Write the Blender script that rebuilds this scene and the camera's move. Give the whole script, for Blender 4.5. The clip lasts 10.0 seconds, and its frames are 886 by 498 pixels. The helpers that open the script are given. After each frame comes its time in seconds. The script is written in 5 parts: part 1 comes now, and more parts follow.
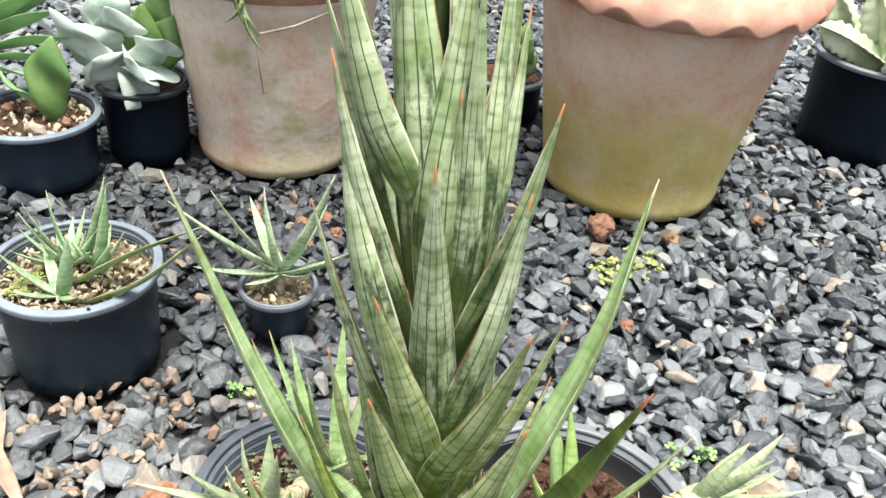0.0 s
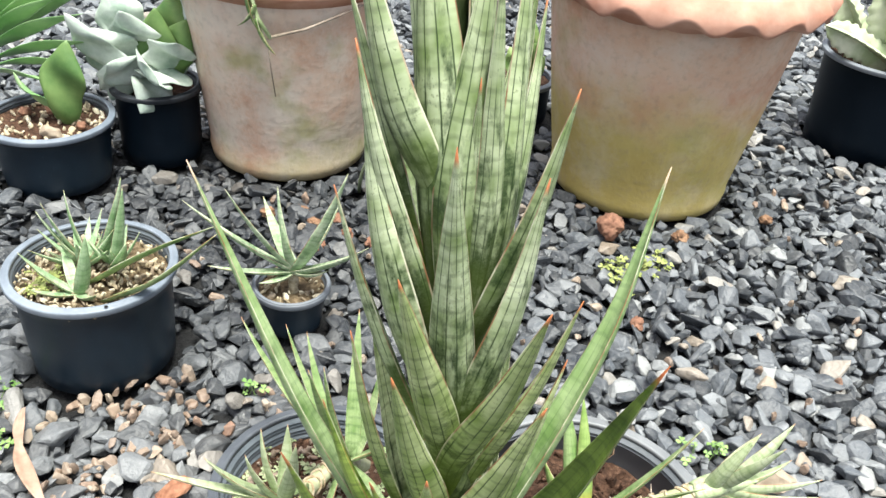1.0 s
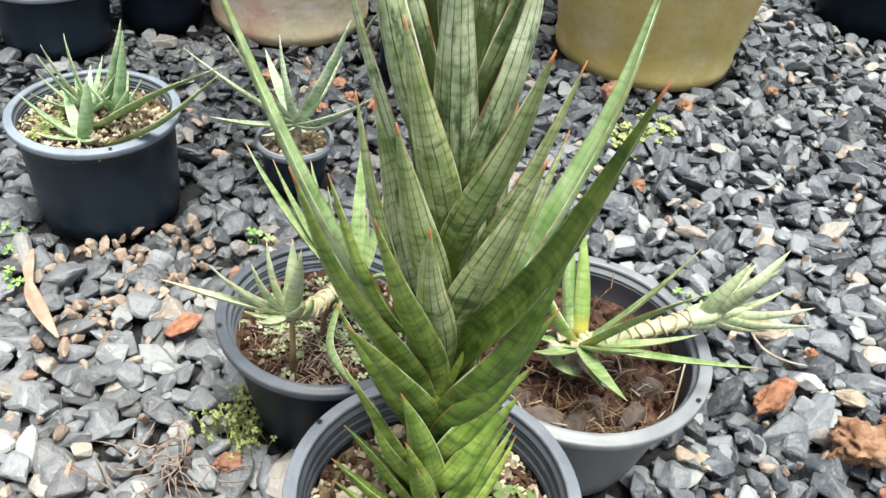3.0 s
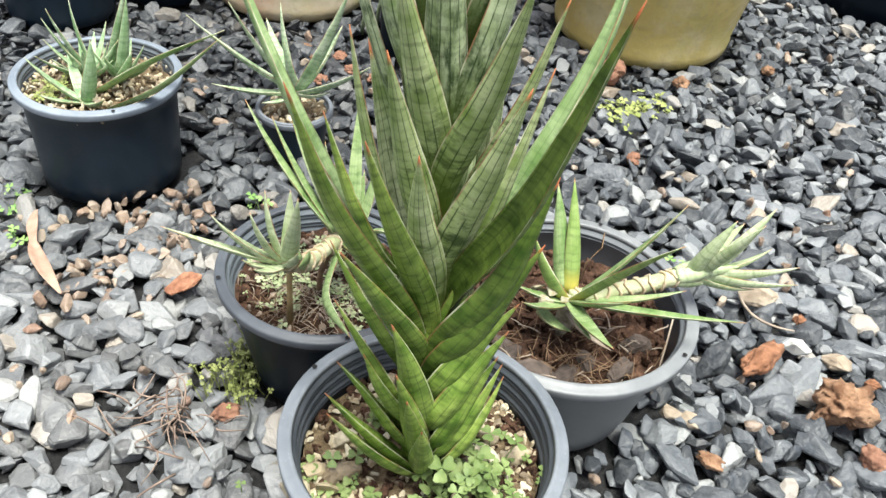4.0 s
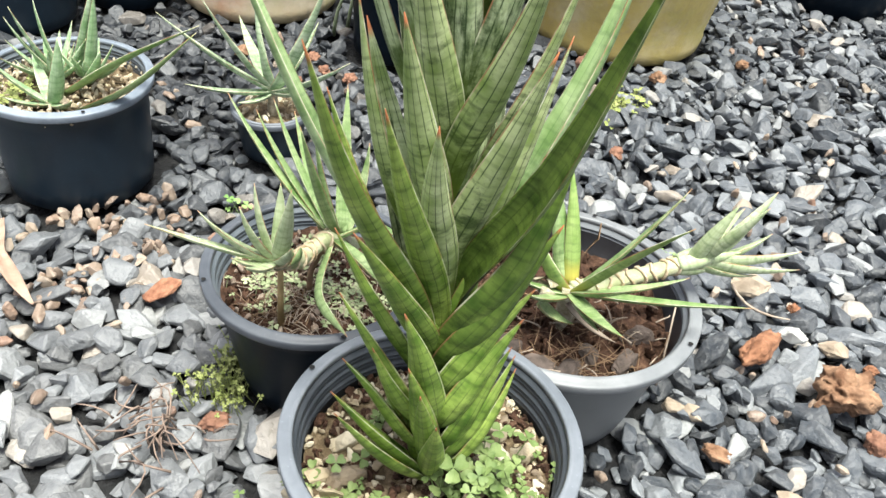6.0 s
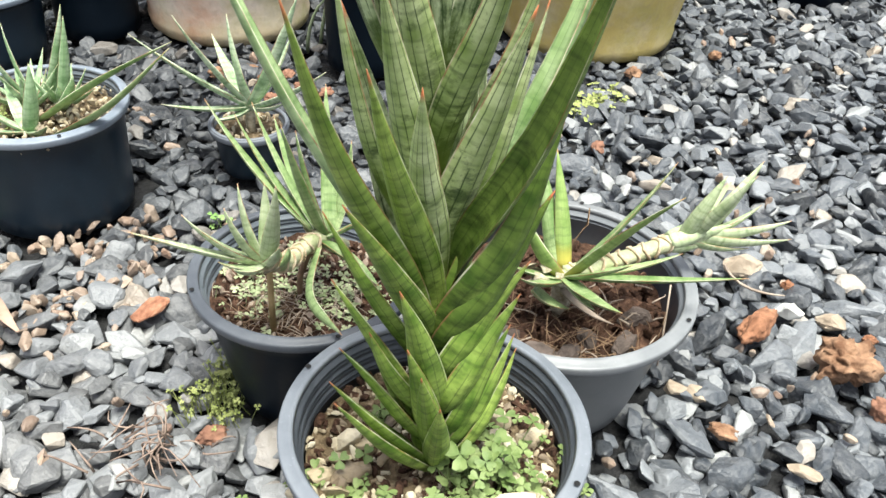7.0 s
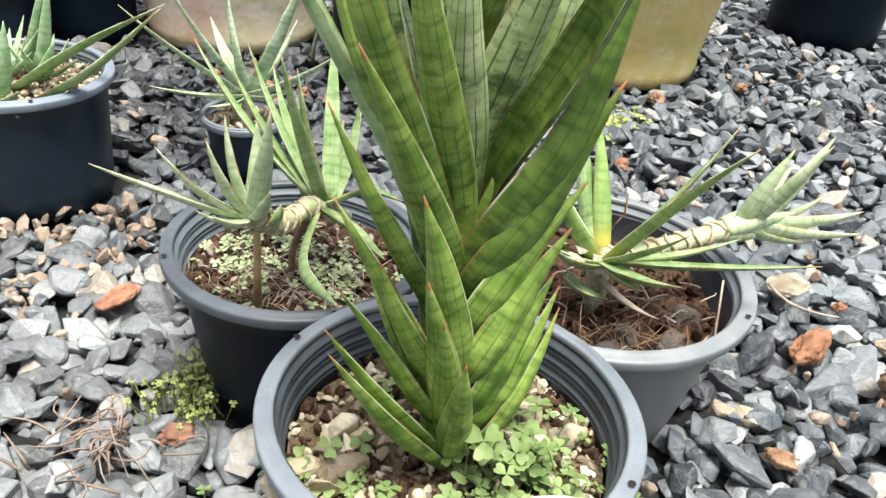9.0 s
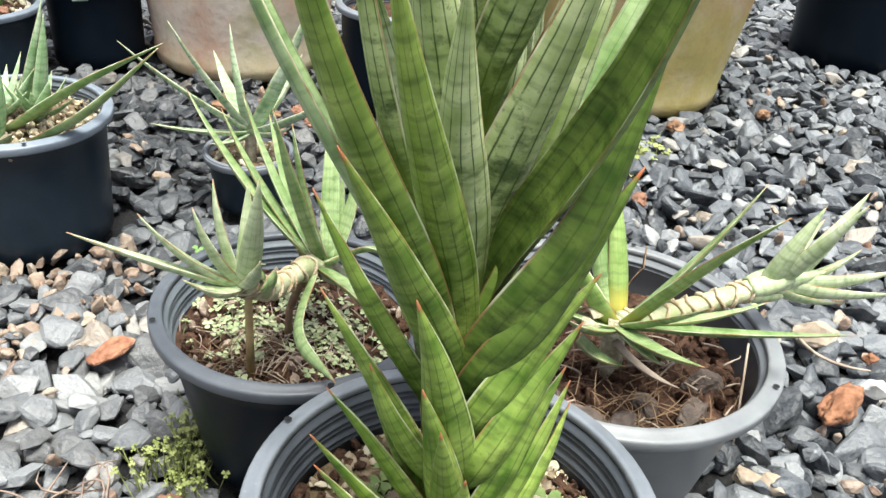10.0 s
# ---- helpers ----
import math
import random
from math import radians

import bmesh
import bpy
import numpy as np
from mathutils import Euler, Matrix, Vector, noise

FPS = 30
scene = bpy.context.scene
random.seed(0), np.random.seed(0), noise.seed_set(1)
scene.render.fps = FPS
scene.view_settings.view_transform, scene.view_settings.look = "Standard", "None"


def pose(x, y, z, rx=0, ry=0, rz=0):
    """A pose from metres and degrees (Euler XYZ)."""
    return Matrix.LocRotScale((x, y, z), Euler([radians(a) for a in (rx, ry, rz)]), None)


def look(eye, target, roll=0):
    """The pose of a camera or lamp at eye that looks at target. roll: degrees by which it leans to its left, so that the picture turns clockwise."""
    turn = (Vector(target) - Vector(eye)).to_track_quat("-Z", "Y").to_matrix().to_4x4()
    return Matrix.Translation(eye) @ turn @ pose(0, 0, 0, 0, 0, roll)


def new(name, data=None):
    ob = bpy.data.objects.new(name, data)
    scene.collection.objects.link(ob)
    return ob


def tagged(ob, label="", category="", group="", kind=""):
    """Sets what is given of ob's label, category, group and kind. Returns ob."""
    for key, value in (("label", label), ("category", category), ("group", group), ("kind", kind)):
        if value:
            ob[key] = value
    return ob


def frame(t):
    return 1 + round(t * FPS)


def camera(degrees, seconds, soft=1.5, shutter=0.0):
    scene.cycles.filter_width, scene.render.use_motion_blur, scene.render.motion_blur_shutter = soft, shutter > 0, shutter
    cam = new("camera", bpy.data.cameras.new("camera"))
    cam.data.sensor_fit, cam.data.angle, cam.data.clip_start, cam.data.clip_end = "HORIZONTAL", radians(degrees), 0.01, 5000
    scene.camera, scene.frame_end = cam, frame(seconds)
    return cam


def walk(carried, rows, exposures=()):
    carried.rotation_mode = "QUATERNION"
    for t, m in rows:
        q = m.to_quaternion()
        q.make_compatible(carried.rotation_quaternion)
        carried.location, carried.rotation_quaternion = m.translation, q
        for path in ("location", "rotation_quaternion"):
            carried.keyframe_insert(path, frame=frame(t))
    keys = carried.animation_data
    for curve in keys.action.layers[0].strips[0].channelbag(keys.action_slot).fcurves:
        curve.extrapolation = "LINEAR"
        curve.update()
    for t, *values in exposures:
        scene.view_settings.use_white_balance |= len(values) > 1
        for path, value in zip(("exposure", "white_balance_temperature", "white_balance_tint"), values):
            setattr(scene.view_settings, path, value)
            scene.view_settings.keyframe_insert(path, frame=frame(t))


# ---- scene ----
cam = camera(55.78, 10.0)
# seconds, eye x y z, yaw, pitch, roll
PATH = [
    (0.0, -0.0423, -0.2622, 0.7107, -1.93, -33.79, 6.15),
    (0.5, -0.0419, -0.2660, 0.7197, -1.68, -33.05, 5.79),
    (1.0, -0.0474, -0.2766, 0.7079, -1.32, -33.41, 5.53),
    (1.5, -0.0482, -0.2820, 0.6892, -1.67, -35.28, 5.67),
    (2.0, -0.0458, -0.2912, 0.6843, -2.09, -36.57, 5.74),
    (2.5, -0.0457, -0.3052, 0.6660, -1.97, -38.44, 5.90),
    (3.0, -0.0423, -0.3232, 0.6538, -1.96, -39.41, 6.46),
    (4.3, -0.0327, -0.3591, 0.6359, -2.01, -39.92, 7.39),
    (4.5, -0.0349, -0.3590, 0.6316, -2.29, -39.56, 7.84),
    (5.0, -0.0365, -0.3674, 0.6282, -2.58, -38.43, 8.15),
    (5.2, -0.0411, -0.3753, 0.6281, -3.44, -38.36, 9.33),
    (6.3, -0.0602, -0.3362, 0.5924, -5.79, -38.87, 6.03),
    (6.5, -0.0574, -0.3344, 0.5827, -6.05, -37.91, 5.06),
    (7.0, -0.0598, -0.3569, 0.5833, -5.96, -36.95, 3.91),
    (7.5, -0.0594, -0.3415, 0.5616, -5.59, -36.50, 5.26),
    (8.0, -0.0558, -0.3324, 0.5511, -4.30, -35.79, 5.07),
    (8.5, -0.0631, -0.3329, 0.5063, -5.30, -34.36, 4.76),
    (9.0, -0.0669, -0.3169, 0.4609, -5.97, -31.70, 6.26),
    (9.5, -0.0580, -0.2910, 0.4625, -4.81, -30.44, 6.43),
    (10.0, -0.0578, -0.2676, 0.4737, -4.53, -31.27, 5.60),
]
walk(cam, [(t, pose(x, y, z, 90 + pitch, 0, yaw) @ pose(0, 0, 0, 0, 0, roll)) for t, x, y, z, yaw, pitch, roll in PATH],
     exposures=[(0.0, 1.14), (2.0, 1.17), (3.2, 1.10), (5.0, 1.09), (6.4, 1.24), (7.0, 1.20), (8.2, 1.25), (10.0, 1.22)])

# ---- light ----
world = bpy.data.worlds.new("overcast_sky")
scene.world = world
world.use_nodes = True
wn, wl = world.node_tree.nodes, world.node_tree.links
sky = wn.new("ShaderNodeTexSky")
sky.sky_type = "NISHITA"
sky.sun_disc = False
sky.sun_elevation = radians(82)
sky.sun_rotation = radians(-156)
sky.dust_density = 4.0
soften = wn.new("ShaderNodeHueSaturation")
soften.inputs["Saturation"].default_value = 0.45
wl.new(sky.outputs[0], soften.inputs["Color"])
wl.new(soften.outputs[0], wn["Background"].inputs[0])
wn["Background"].inputs[1].default_value = 0.118
lamp = bpy.data.lights.new("sun", "SUN")
lamp.energy, lamp.angle, lamp.color = 3.75, radians(24), (0.95, 0.955, 0.86)
sun = new("sun", lamp)
sun.matrix_world = look((0.40, -0.60, 3.4), (0, 0, 0))


# ---- materials ----
class Mat:
    """A node material with short ways to add and join nodes."""

    def __init__(self, name, rough=0.6, spec=0.5):
        self.m = bpy.data.materials.new(name)
        self.m.use_nodes = True
        self.n, self.l = self.m.node_tree.nodes, self.m.node_tree.links
        self.b = self.n["Principled BSDF"]
        self.b.inputs["Roughness"].default_value = rough
        self.b.inputs["Specular IOR Level"].default_value = spec

    def put(self, socket, value):
        if isinstance(value, bpy.types.NodeSocket):
            self.l.new(value, socket)
        else:
            socket.default_value = value

    def node(self, kind, out=0, **given):
        nd = self.n.new("ShaderNode" + kind)
        for key, value in given.items():
            self.put(nd.inputs[key.replace("_", " ")], value)
        return nd.outputs[out]

    def coords(self, what="Object"):
        return self.n.new("ShaderNodeTexCoord").outputs[what]

    def uv(self, name):
        nd = self.n.new("ShaderNodeUVMap")
        nd.uv_map = name
        return nd.outputs[0]

    def noise(self, scale, detail=3.0, vec=None, rough=0.55):
        return self.node("TexNoise", Scale=scale, Detail=detail, Roughness=rough, Vector=vec if vec is not None else self.coords())

    def ramp(self, fac, *stops):
        nd = self.n.new("ShaderNodeValToRGB")
        el = nd.color_ramp.elements
        while len(el) < len(stops):
            el.new(0.5)
        for e, (p, c) in zip(el, stops):
            e.position = p
            e.color = (*c, 1) if not isinstance(c, float) else (c, c, c, 1)
        self.put(nd.inputs[0], fac)
        return nd.outputs[0]

    def mix(self, fac, a, b, how="MIX"):
        nd = self.n.new("ShaderNodeMix")
        nd.data_type, nd.blend_type = "RGBA", how
        self.put(nd.inputs[0], fac)
        self.put(nd.inputs[6], (*a, 1) if isinstance(a, tuple) else a)
        self.put(nd.inputs[7], (*b, 1) if isinstance(b, tuple) else b)
        return nd.outputs[2]

    def math(self, how, a, b=0.0, c=0.0):
        nd = self.n.new("ShaderNodeMath")
        nd.operation = how
        for s, v in zip(nd.inputs, (a, b, c)):
            self.put(s, v)
        return nd.outputs[0]

    def rnd(self):
        return self.n.new("ShaderNodeObjectInfo").outputs["Random"]

    def island(self):
        return self.n.new("ShaderNodeNewGeometry").outputs["Random Per Island"]

    def xyz(self, vec):
        nd = self.n.new("ShaderNodeSeparateXYZ")
        self.l.new(vec, nd.inputs[0])
        return nd.outputs

    def color(self, value):
        self.put(self.b.inputs["Base Color"], (*value, 1) if isinstance(value, tuple) else value)
        return self

    def rough(self, value):
        self.put(self.b.inputs["Roughness"], value)
        return self

    def bump(self, height, strength=0.4, distance=0.002):
        self.put(self.b.inputs["Normal"], self.node("Bump", Strength=strength, Distance=distance, Height=height))
        return self


def stone_material(name, pick, stops, rough=0.55):
    s = Mat(name, rough, 0.42)
    r = s.island() if pick == "island" else s.rnd()
    base = s.ramp(r, *stops)
    grain = s.noise(140.0, 5.0, s.n.new("ShaderNodeNewGeometry").outputs["Position"])
    cloud = s.noise(45.0, 3.0, s.n.new("ShaderNodeNewGeometry").outputs["Position"])
    c = s.mix(s.ramp(cloud, (0.35, 0.0), (0.7, 1.0)), base, s.mix(0.12, base, (0.42, 0.42, 0.42)), "MIX")
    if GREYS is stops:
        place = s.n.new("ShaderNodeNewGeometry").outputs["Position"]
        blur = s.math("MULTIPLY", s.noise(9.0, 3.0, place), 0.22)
        # Paler at the near left; shade round the far left pots painted darker.
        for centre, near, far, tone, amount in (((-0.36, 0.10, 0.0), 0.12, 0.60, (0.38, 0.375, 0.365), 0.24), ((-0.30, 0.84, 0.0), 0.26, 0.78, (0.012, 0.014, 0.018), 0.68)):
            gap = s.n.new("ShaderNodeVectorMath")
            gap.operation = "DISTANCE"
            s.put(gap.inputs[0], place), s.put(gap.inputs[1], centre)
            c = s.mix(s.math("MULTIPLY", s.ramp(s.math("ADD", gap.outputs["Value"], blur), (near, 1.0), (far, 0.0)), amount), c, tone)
    c = s.mix(s.math("MULTIPLY", s.ramp(grain, (0.4, 0.0), (0.75, 1.0)), 0.14), c, (0.36, 0.36, 0.35))
    c = s.mix(s.math("MULTIPLY", s.ramp(s.noise(75.0, 6.0, s.n.new("ShaderNodeNewGeometry").outputs["Position"], 0.7), (0.30, 1.0), (0.42, 0.0)), 0.25), c, (0.012, 0.013, 0.014))
    s.color(c).rough(s.ramp(grain, (0.3, rough - 0.24), (0.7, rough)))
    return s.bump(s.math("ADD", grain, s.math("MULTIPLY", cloud, 0.8)), 0.8, 0.0035).m


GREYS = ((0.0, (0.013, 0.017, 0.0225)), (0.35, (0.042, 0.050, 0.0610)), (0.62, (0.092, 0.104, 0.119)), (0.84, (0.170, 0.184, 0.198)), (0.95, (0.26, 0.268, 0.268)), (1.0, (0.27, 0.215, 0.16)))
TANS = ((0.0, (0.16, 0.105, 0.072)), (0.4, (0.25, 0.18, 0.13)), (0.75, (0.33, 0.265, 0.20)), (1.0, (0.22, 0.12, 0.075)))
LIMES = ((0.0, (0.17, 0.12, 0.07)), (0.35, (0.36, 0.29, 0.18)), (0.75, (0.52, 0.45, 0.31)), (1.0, (0.62, 0.57, 0.44)))
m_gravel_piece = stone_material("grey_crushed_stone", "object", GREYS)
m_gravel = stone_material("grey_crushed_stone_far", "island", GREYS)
m_tan = stone_material("tan_pebble", "island", TANS)
m_lime_piece = stone_material("pale_limestone", "object", LIMES, 0.75)
m_lime = stone_material("pale_limestone_grit", "island", LIMES, 0.75)

g = Mat("dark_grit", 0.85)
g.color(g.ramp(g.noise(160.0, 6.0), (0.3, (0.004, 0.005, 0.006)), (0.6, (0.012, 0.012, 0.013)), (0.85, (0.035, 0.034, 0.033)))).bump(g.noise(120.0, 6.0), 1.0, 0.01)
m_grit = g.m


def plastic(name, tone, dust, amount, shine=0.36):
    s = Mat(name, 0.34, shine)
    cloud = s.noise(14.0, 5.0, rough=0.65)
    speck = s.noise(220.0, 3.0)
    f = s.math("MULTIPLY", s.ramp(cloud, (0.35, 0.15), (0.7, 1.0)), amount)
    c = s.mix(f, tone, dust)
    c = s.mix(s.math("MULTIPLY", s.ramp(speck, (0.66, 0.0), (0.72, 1.0)), 0.25), c, dust)
    return s.color(c).rough(s.ramp(cloud, (0.3, 0.30), (0.75, 0.52))).bump(speck, 0.08, 0.001).m


m_black = plastic("black_nursery_plastic", (0.0030, 0.0060, 0.0105), (0.016, 0.028, 0.042), 0.14, 0.10)
m_blueblack = plastic("blue_black_nursery_plastic", (0.0045, 0.0105, 0.0185), (0.030, 0.058, 0.086), 0.24)
m_blueinner = plastic("bluish_inner_plastic", (0.07, 0.085, 0.10), (0.24, 0.27, 0.30), 0.45)
m_blackrim = plastic("worn_black_plastic_rim", (0.012, 0.015, 0.020), (0.085, 0.092, 0.105), 0.4)
m_inner = plastic("dark_inner_plastic", (0.030, 0.036, 0.045), (0.18, 0.20, 0.23), 0.38)
m_darkrim = plastic("dark_grey_plastic_rim", (0.045, 0.052, 0.063), (0.17, 0.185, 0.21), 0.45)
m_greyinner = plastic("grey_inner_plastic", (0.075, 0.085, 0.098), (0.24, 0.255, 0.27), 0.45)
m_grey = plastic("dusty_grey_plastic", (0.12, 0.127, 0.132), (0.24, 0.245, 0.245), 0.5)
m_greyrim = plastic("dusty_grey_plastic_rim", (0.10, 0.114, 0.134), (0.33, 0.355, 0.39), 0.5)
m_bluerim = plastic("worn_bluish_plastic_rim", (0.11, 0.135, 0.17), (0.33, 0.37, 0.42), 0.55)
m_palerim = plastic("pale_dusty_plastic_rim", (0.13, 0.14, 0.15), (0.30, 0.31, 0.32), 0.6)
m_white = plastic("white_plastic", (0.7, 0.7, 0.68), (0.5, 0.48, 0.42), 0.4)


def terracotta(name, moss_low, pale, tones, chalk=0.45):
    s = Mat(name, 0.85, 0.25)
    pos = s.coords()
    z = s.xyz(pos)[2]
    big, fine, mid = s.noise(7.0, 5.0, rough=0.6), s.noise(90.0, 5.0), s.noise(22.0, 4.0)
    c = s.mix(s.ramp(big, (0.35, 0.0), (0.65, 1.0)), *tones)
    c = s.mix(s.math("MULTIPLY", s.ramp(s.noise(10.0, 6.0, rough=0.7), (0.42, 0.0), (0.62, 1.0)), pale), c, (0.62, 0.56, 0.48))
    edge = s.math("ADD", s.math("MULTIPLY", big, 0.35), s.math("MULTIPLY", mid, 0.12))
    moss = s.ramp(s.math("SUBTRACT", s.math("ADD", edge, moss_low), s.math("MULTIPLY", z, 2.4)), (0.10, 0.0), (0.34, 1.0))
    green = s.mix(mid, (0.30, 0.25, 0.055), (0.47, 0.39, 0.12))
    c = s.mix(s.math("MULTIPLY", moss, 0.85), c, green)
    patch = s.ramp(s.noise(9.0, 4.0, pos, 0.5), (0.56, 0.0), (0.68, 1.0))
    c = s.mix(s.math("MULTIPLY", patch, pale * 0.8), c, (0.30, 0.30, 0.10))
    bloom = s.ramp(s.noise(13.0, 5.0, pos, 0.65), (0.50, 0.0), (0.70, 1.0))
    c = s.mix(s.math("MULTIPLY", bloom, chalk), c, (0.60, 0.53, 0.45))
    c = s.mix(s.math("MULTIPLY", s.ramp(fine, (0.5, 0.0), (0.75, 1.0)), 0.3), c, (0.25, 0.2, 0.15))
    return s.color(c).bump(s.math("ADD", fine, mid), 0.35, 0.003).m


m_terra_a = terracotta("mossy_terracotta", 0.46, 0.45, ((0.50, 0.28, 0.18), (0.62, 0.43, 0.31)), 0.30)
m_terra_b = terracotta("limey_terracotta", 0.02, 0.80, ((0.52, 0.31, 0.21), (0.70, 0.58, 0.48)), 0.55)
t = Mat("clean_terracotta_rim", 0.8, 0.3)
t.color(t.mix(t.ramp(t.noise(18.0, 5.0), (0.35, 0.0), (0.7, 1.0)), (0.46, 0.22, 0.15), (0.62, 0.37, 0.28))).bump(t.noise(90.0, 5.0), 0.3, 0.002)
m_terra_rim = t.m

s = Mat("brown_potting_soil", 0.95, 0.2)
s.color(s.ramp(s.noise(130.0, 6.0, rough=0.7), (0.3, (0.016, 0.009, 0.006)), (0.55, (0.075, 0.040, 0.026)), (0.8, (0.22, 0.13, 0.085)))).bump(s.noise(110.0, 6.0), 1.0, 0.008)
m_soil = s.m
s = Mat("gritty_tan_soil", 0.95, 0.2)
s.color(s.ramp(s.noise(150.0, 6.0, rough=0.7), (0.3, (0.04, 0.028, 0.017)), (0.55, (0.15, 0.11, 0.065)), (0.8, (0.36, 0.29, 0.20)))).bump(s.noise(110.0, 6.0), 1.0, 0.008)
m_gritsoil = s.m


def leaf_material(name, pale, dark, ink, lines, bars, mottle, stretch=(0.45, 0.8), tip=(0.42, 0.15, 0.065), gloss=0.40, base_dark=0.07, foot=None, foot_end=0.48, rim=0.9, fade=2.2):
    """Succulent leaf: dark lines along it, thin broken bars across it, mottling, a cream and rust margin, a red tip."""
    s = Mat(name, gloss, 0.32)
    u, v, _ = s.xyz(s.uv("leaf"))
    mx, my, _ = s.xyz(s.uv("metric"))
    rnd = s.rnd()
    off = s.math("MULTIPLY", rnd, 7.0)

    def at(kx, ky):
        nd = s.n.new("ShaderNodeCombineXYZ")
        s.put(nd.inputs[0], s.math("MULTIPLY", mx, kx)), s.put(nd.inputs[1], s.math("MULTIPLY", my, ky)), s.put(nd.inputs[2], off)
        return nd.outputs[0]

    fine = s.noise(700.0, 4.0, at(1.0, 1.0), 0.7)
    cloud = s.noise(55.0, 3.0, at(1.0, 1.0))
    long_ = s.noise(160.0, 2.0, at(1.0, 0.12))
    c = s.mix(s.ramp(s.math("ADD", s.math("MULTIPLY", cloud, 0.6), s.math("MULTIPLY", long_, 0.4)), (0.36, 0.0), (0.64, 1.0)), dark, pale)
    c = s.mix(s.math("MULTIPLY", rnd, 0.40), c, dark)
    # thin cross bars, broken by a stretched noise
    wob = s.math("ADD", s.math("MULTIPLY", my, 860.0), s.math("MULTIPLY", s.noise(130.0, 2.0, at(1.0, 0.5)), 5.0))
    bar = s.math("ADD", s.math("MULTIPLY", s.math("SINE", s.math("ADD", wob, s.math("MULTIPLY", off, 3.0))), 0.5), 0.5)
    broken = s.ramp(s.noise(200.0, 3.0, at(0.6, 1.3)), (0.30, 0.15), (0.56, 1.0))
    patch = s.ramp(s.noise(70.0, 2.0, at(0.5, 1.0)), (0.35, 0.25), (0.62, 1.0))
    bar = s.math("MULTIPLY", s.math("MULTIPLY", s.ramp(bar, (0.60, 0.0), (0.95, 1.0)), broken), patch)
    c = s.mix(s.math("MULTIPLY", bar, bars), c, ink)
    # wider soft bands
    soft = s.ramp(s.math("SUBTRACT", s.math("ADD", s.noise(115.0, 5.0, at(*stretch), 0.62), base_dark), s.math("MULTIPLY", v, base_dark * fade)), (0.51, 0.0), (0.66, 1.0))
    c = s.mix(s.math("MULTIPLY", s.math("MULTIPLY", soft, s.ramp(fine, (0.30, 0.7), (0.7, 1.0))), mottle), c, ink)
    # dark lines along the leaf
    w = s.math("ADD", s.math("MULTIPLY", u, 16.5), s.math("ADD", s.math("MULTIPLY", cloud, 0.7), off))
    line = s.ramp(s.math("ABSOLUTE", s.math("SINE", w)), (0.0, 1.0), (0.11, 0.8), (0.26, 0.0))
    gaps = s.ramp(s.noise(85.0, 2.0, at(2.2, 0.5)), (0.34, 0.15), (0.46, 1.0))
    c = s.mix(s.math("MULTIPLY", s.math("MULTIPLY", line, gaps), lines), c, ink)
    speck = s.ramp(s.noise(900.0, 2.0, at(1.0, 0.6)), (0.60, 0.0), (0.70, 0.5))
    c = s.mix(s.math("MULTIPLY", s.math("MULTIPLY", speck, s.ramp(s.math("SUBTRACT", s.math("ADD", cloud, 0.16), s.math("MULTIPLY", v, 0.25)), (0.4, 0.0), (0.62, 1.0))), mottle), c, ink)
    if foot:
        c = s.mix(s.ramp(s.math("ADD", v, s.math("MULTIPLY", cloud, 0.2)), (0.16, 0.85), (foot_end, 0.0)), c, foot)
    # margin and tip
    far = s.math("ABSOLUTE", s.math("SUBTRACT", u, 0.5))
    edge = s.ramp(far, (0.482, 0.0), (0.494, 1.0))
    c = s.mix(s.math("MULTIPLY", edge, rim), c, s.mix(s.ramp(s.noise(40.0, 2.0, at(1.0, 1.0)), (0.42, 0.0), (0.58, 1.0)), (0.26, 0.11, 0.06), (0.60, 0.60, 0.45)))
    c = s.mix(s.ramp(s.math("ADD", v, s.math("MULTIPLY", fine, 0.012)), (0.958, 0.0), (0.982, 1.0)), c, tip)
    s.color(c).rough(s.ramp(fine, (0.3, gloss), (0.8, gloss + 0.18)))
    s.put(s.b.inputs["Subsurface Weight"], 0.05)
    s.put(s.b.inputs["Subsurface Radius"], (0.004, 0.006, 0.002))
    s.b.inputs["Subsurface Scale"].default_value = 0.5
    return s.bump(s.math("ADD", s.math("MULTIPLY", fine, 0.35), s.math("ADD", s.math("MULTIPLY", line, -0.4), s.math("MULTIPLY", long_, 0.6))), 0.3, 0.0008).m


m_leaf = leaf_material("silver_green_leaf", (0.64, 0.71, 0.48), (0.175, 0.245, 0.090), (0.018, 0.042, 0.010), 1.0, 0.40, 1.0, (1.5, 0.38), base_dark=0.24, foot=(0.18, 0.25, 0.055), fade=1.7)
m_leaf_mid = leaf_material("yellow_green_leaf", (0.62, 0.69, 0.37), (0.20, 0.285, 0.075), (0.022, 0.050, 0.012), 0.95, 0.42, 0.9, (0.8, 0.85), base_dark=0.22, foot=(0.20, 0.28, 0.05))
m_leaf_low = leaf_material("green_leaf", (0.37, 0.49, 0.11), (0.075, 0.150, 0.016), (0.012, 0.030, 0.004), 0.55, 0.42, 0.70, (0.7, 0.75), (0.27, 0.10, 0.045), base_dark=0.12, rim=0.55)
# green leaf copy with shade painted in, for the down-facing right-hand leaves
m_leaf_shaded = leaf_material("shaded_green_leaf", (0.205, 0.295, 0.057), (0.036, 0.078, 0.0085), (0.010, 0.024, 0.003), 0.4, 0.42, 0.70, (0.7, 0.75), (0.34, 0.10, 0.04), base_dark=0.12, rim=0.6)
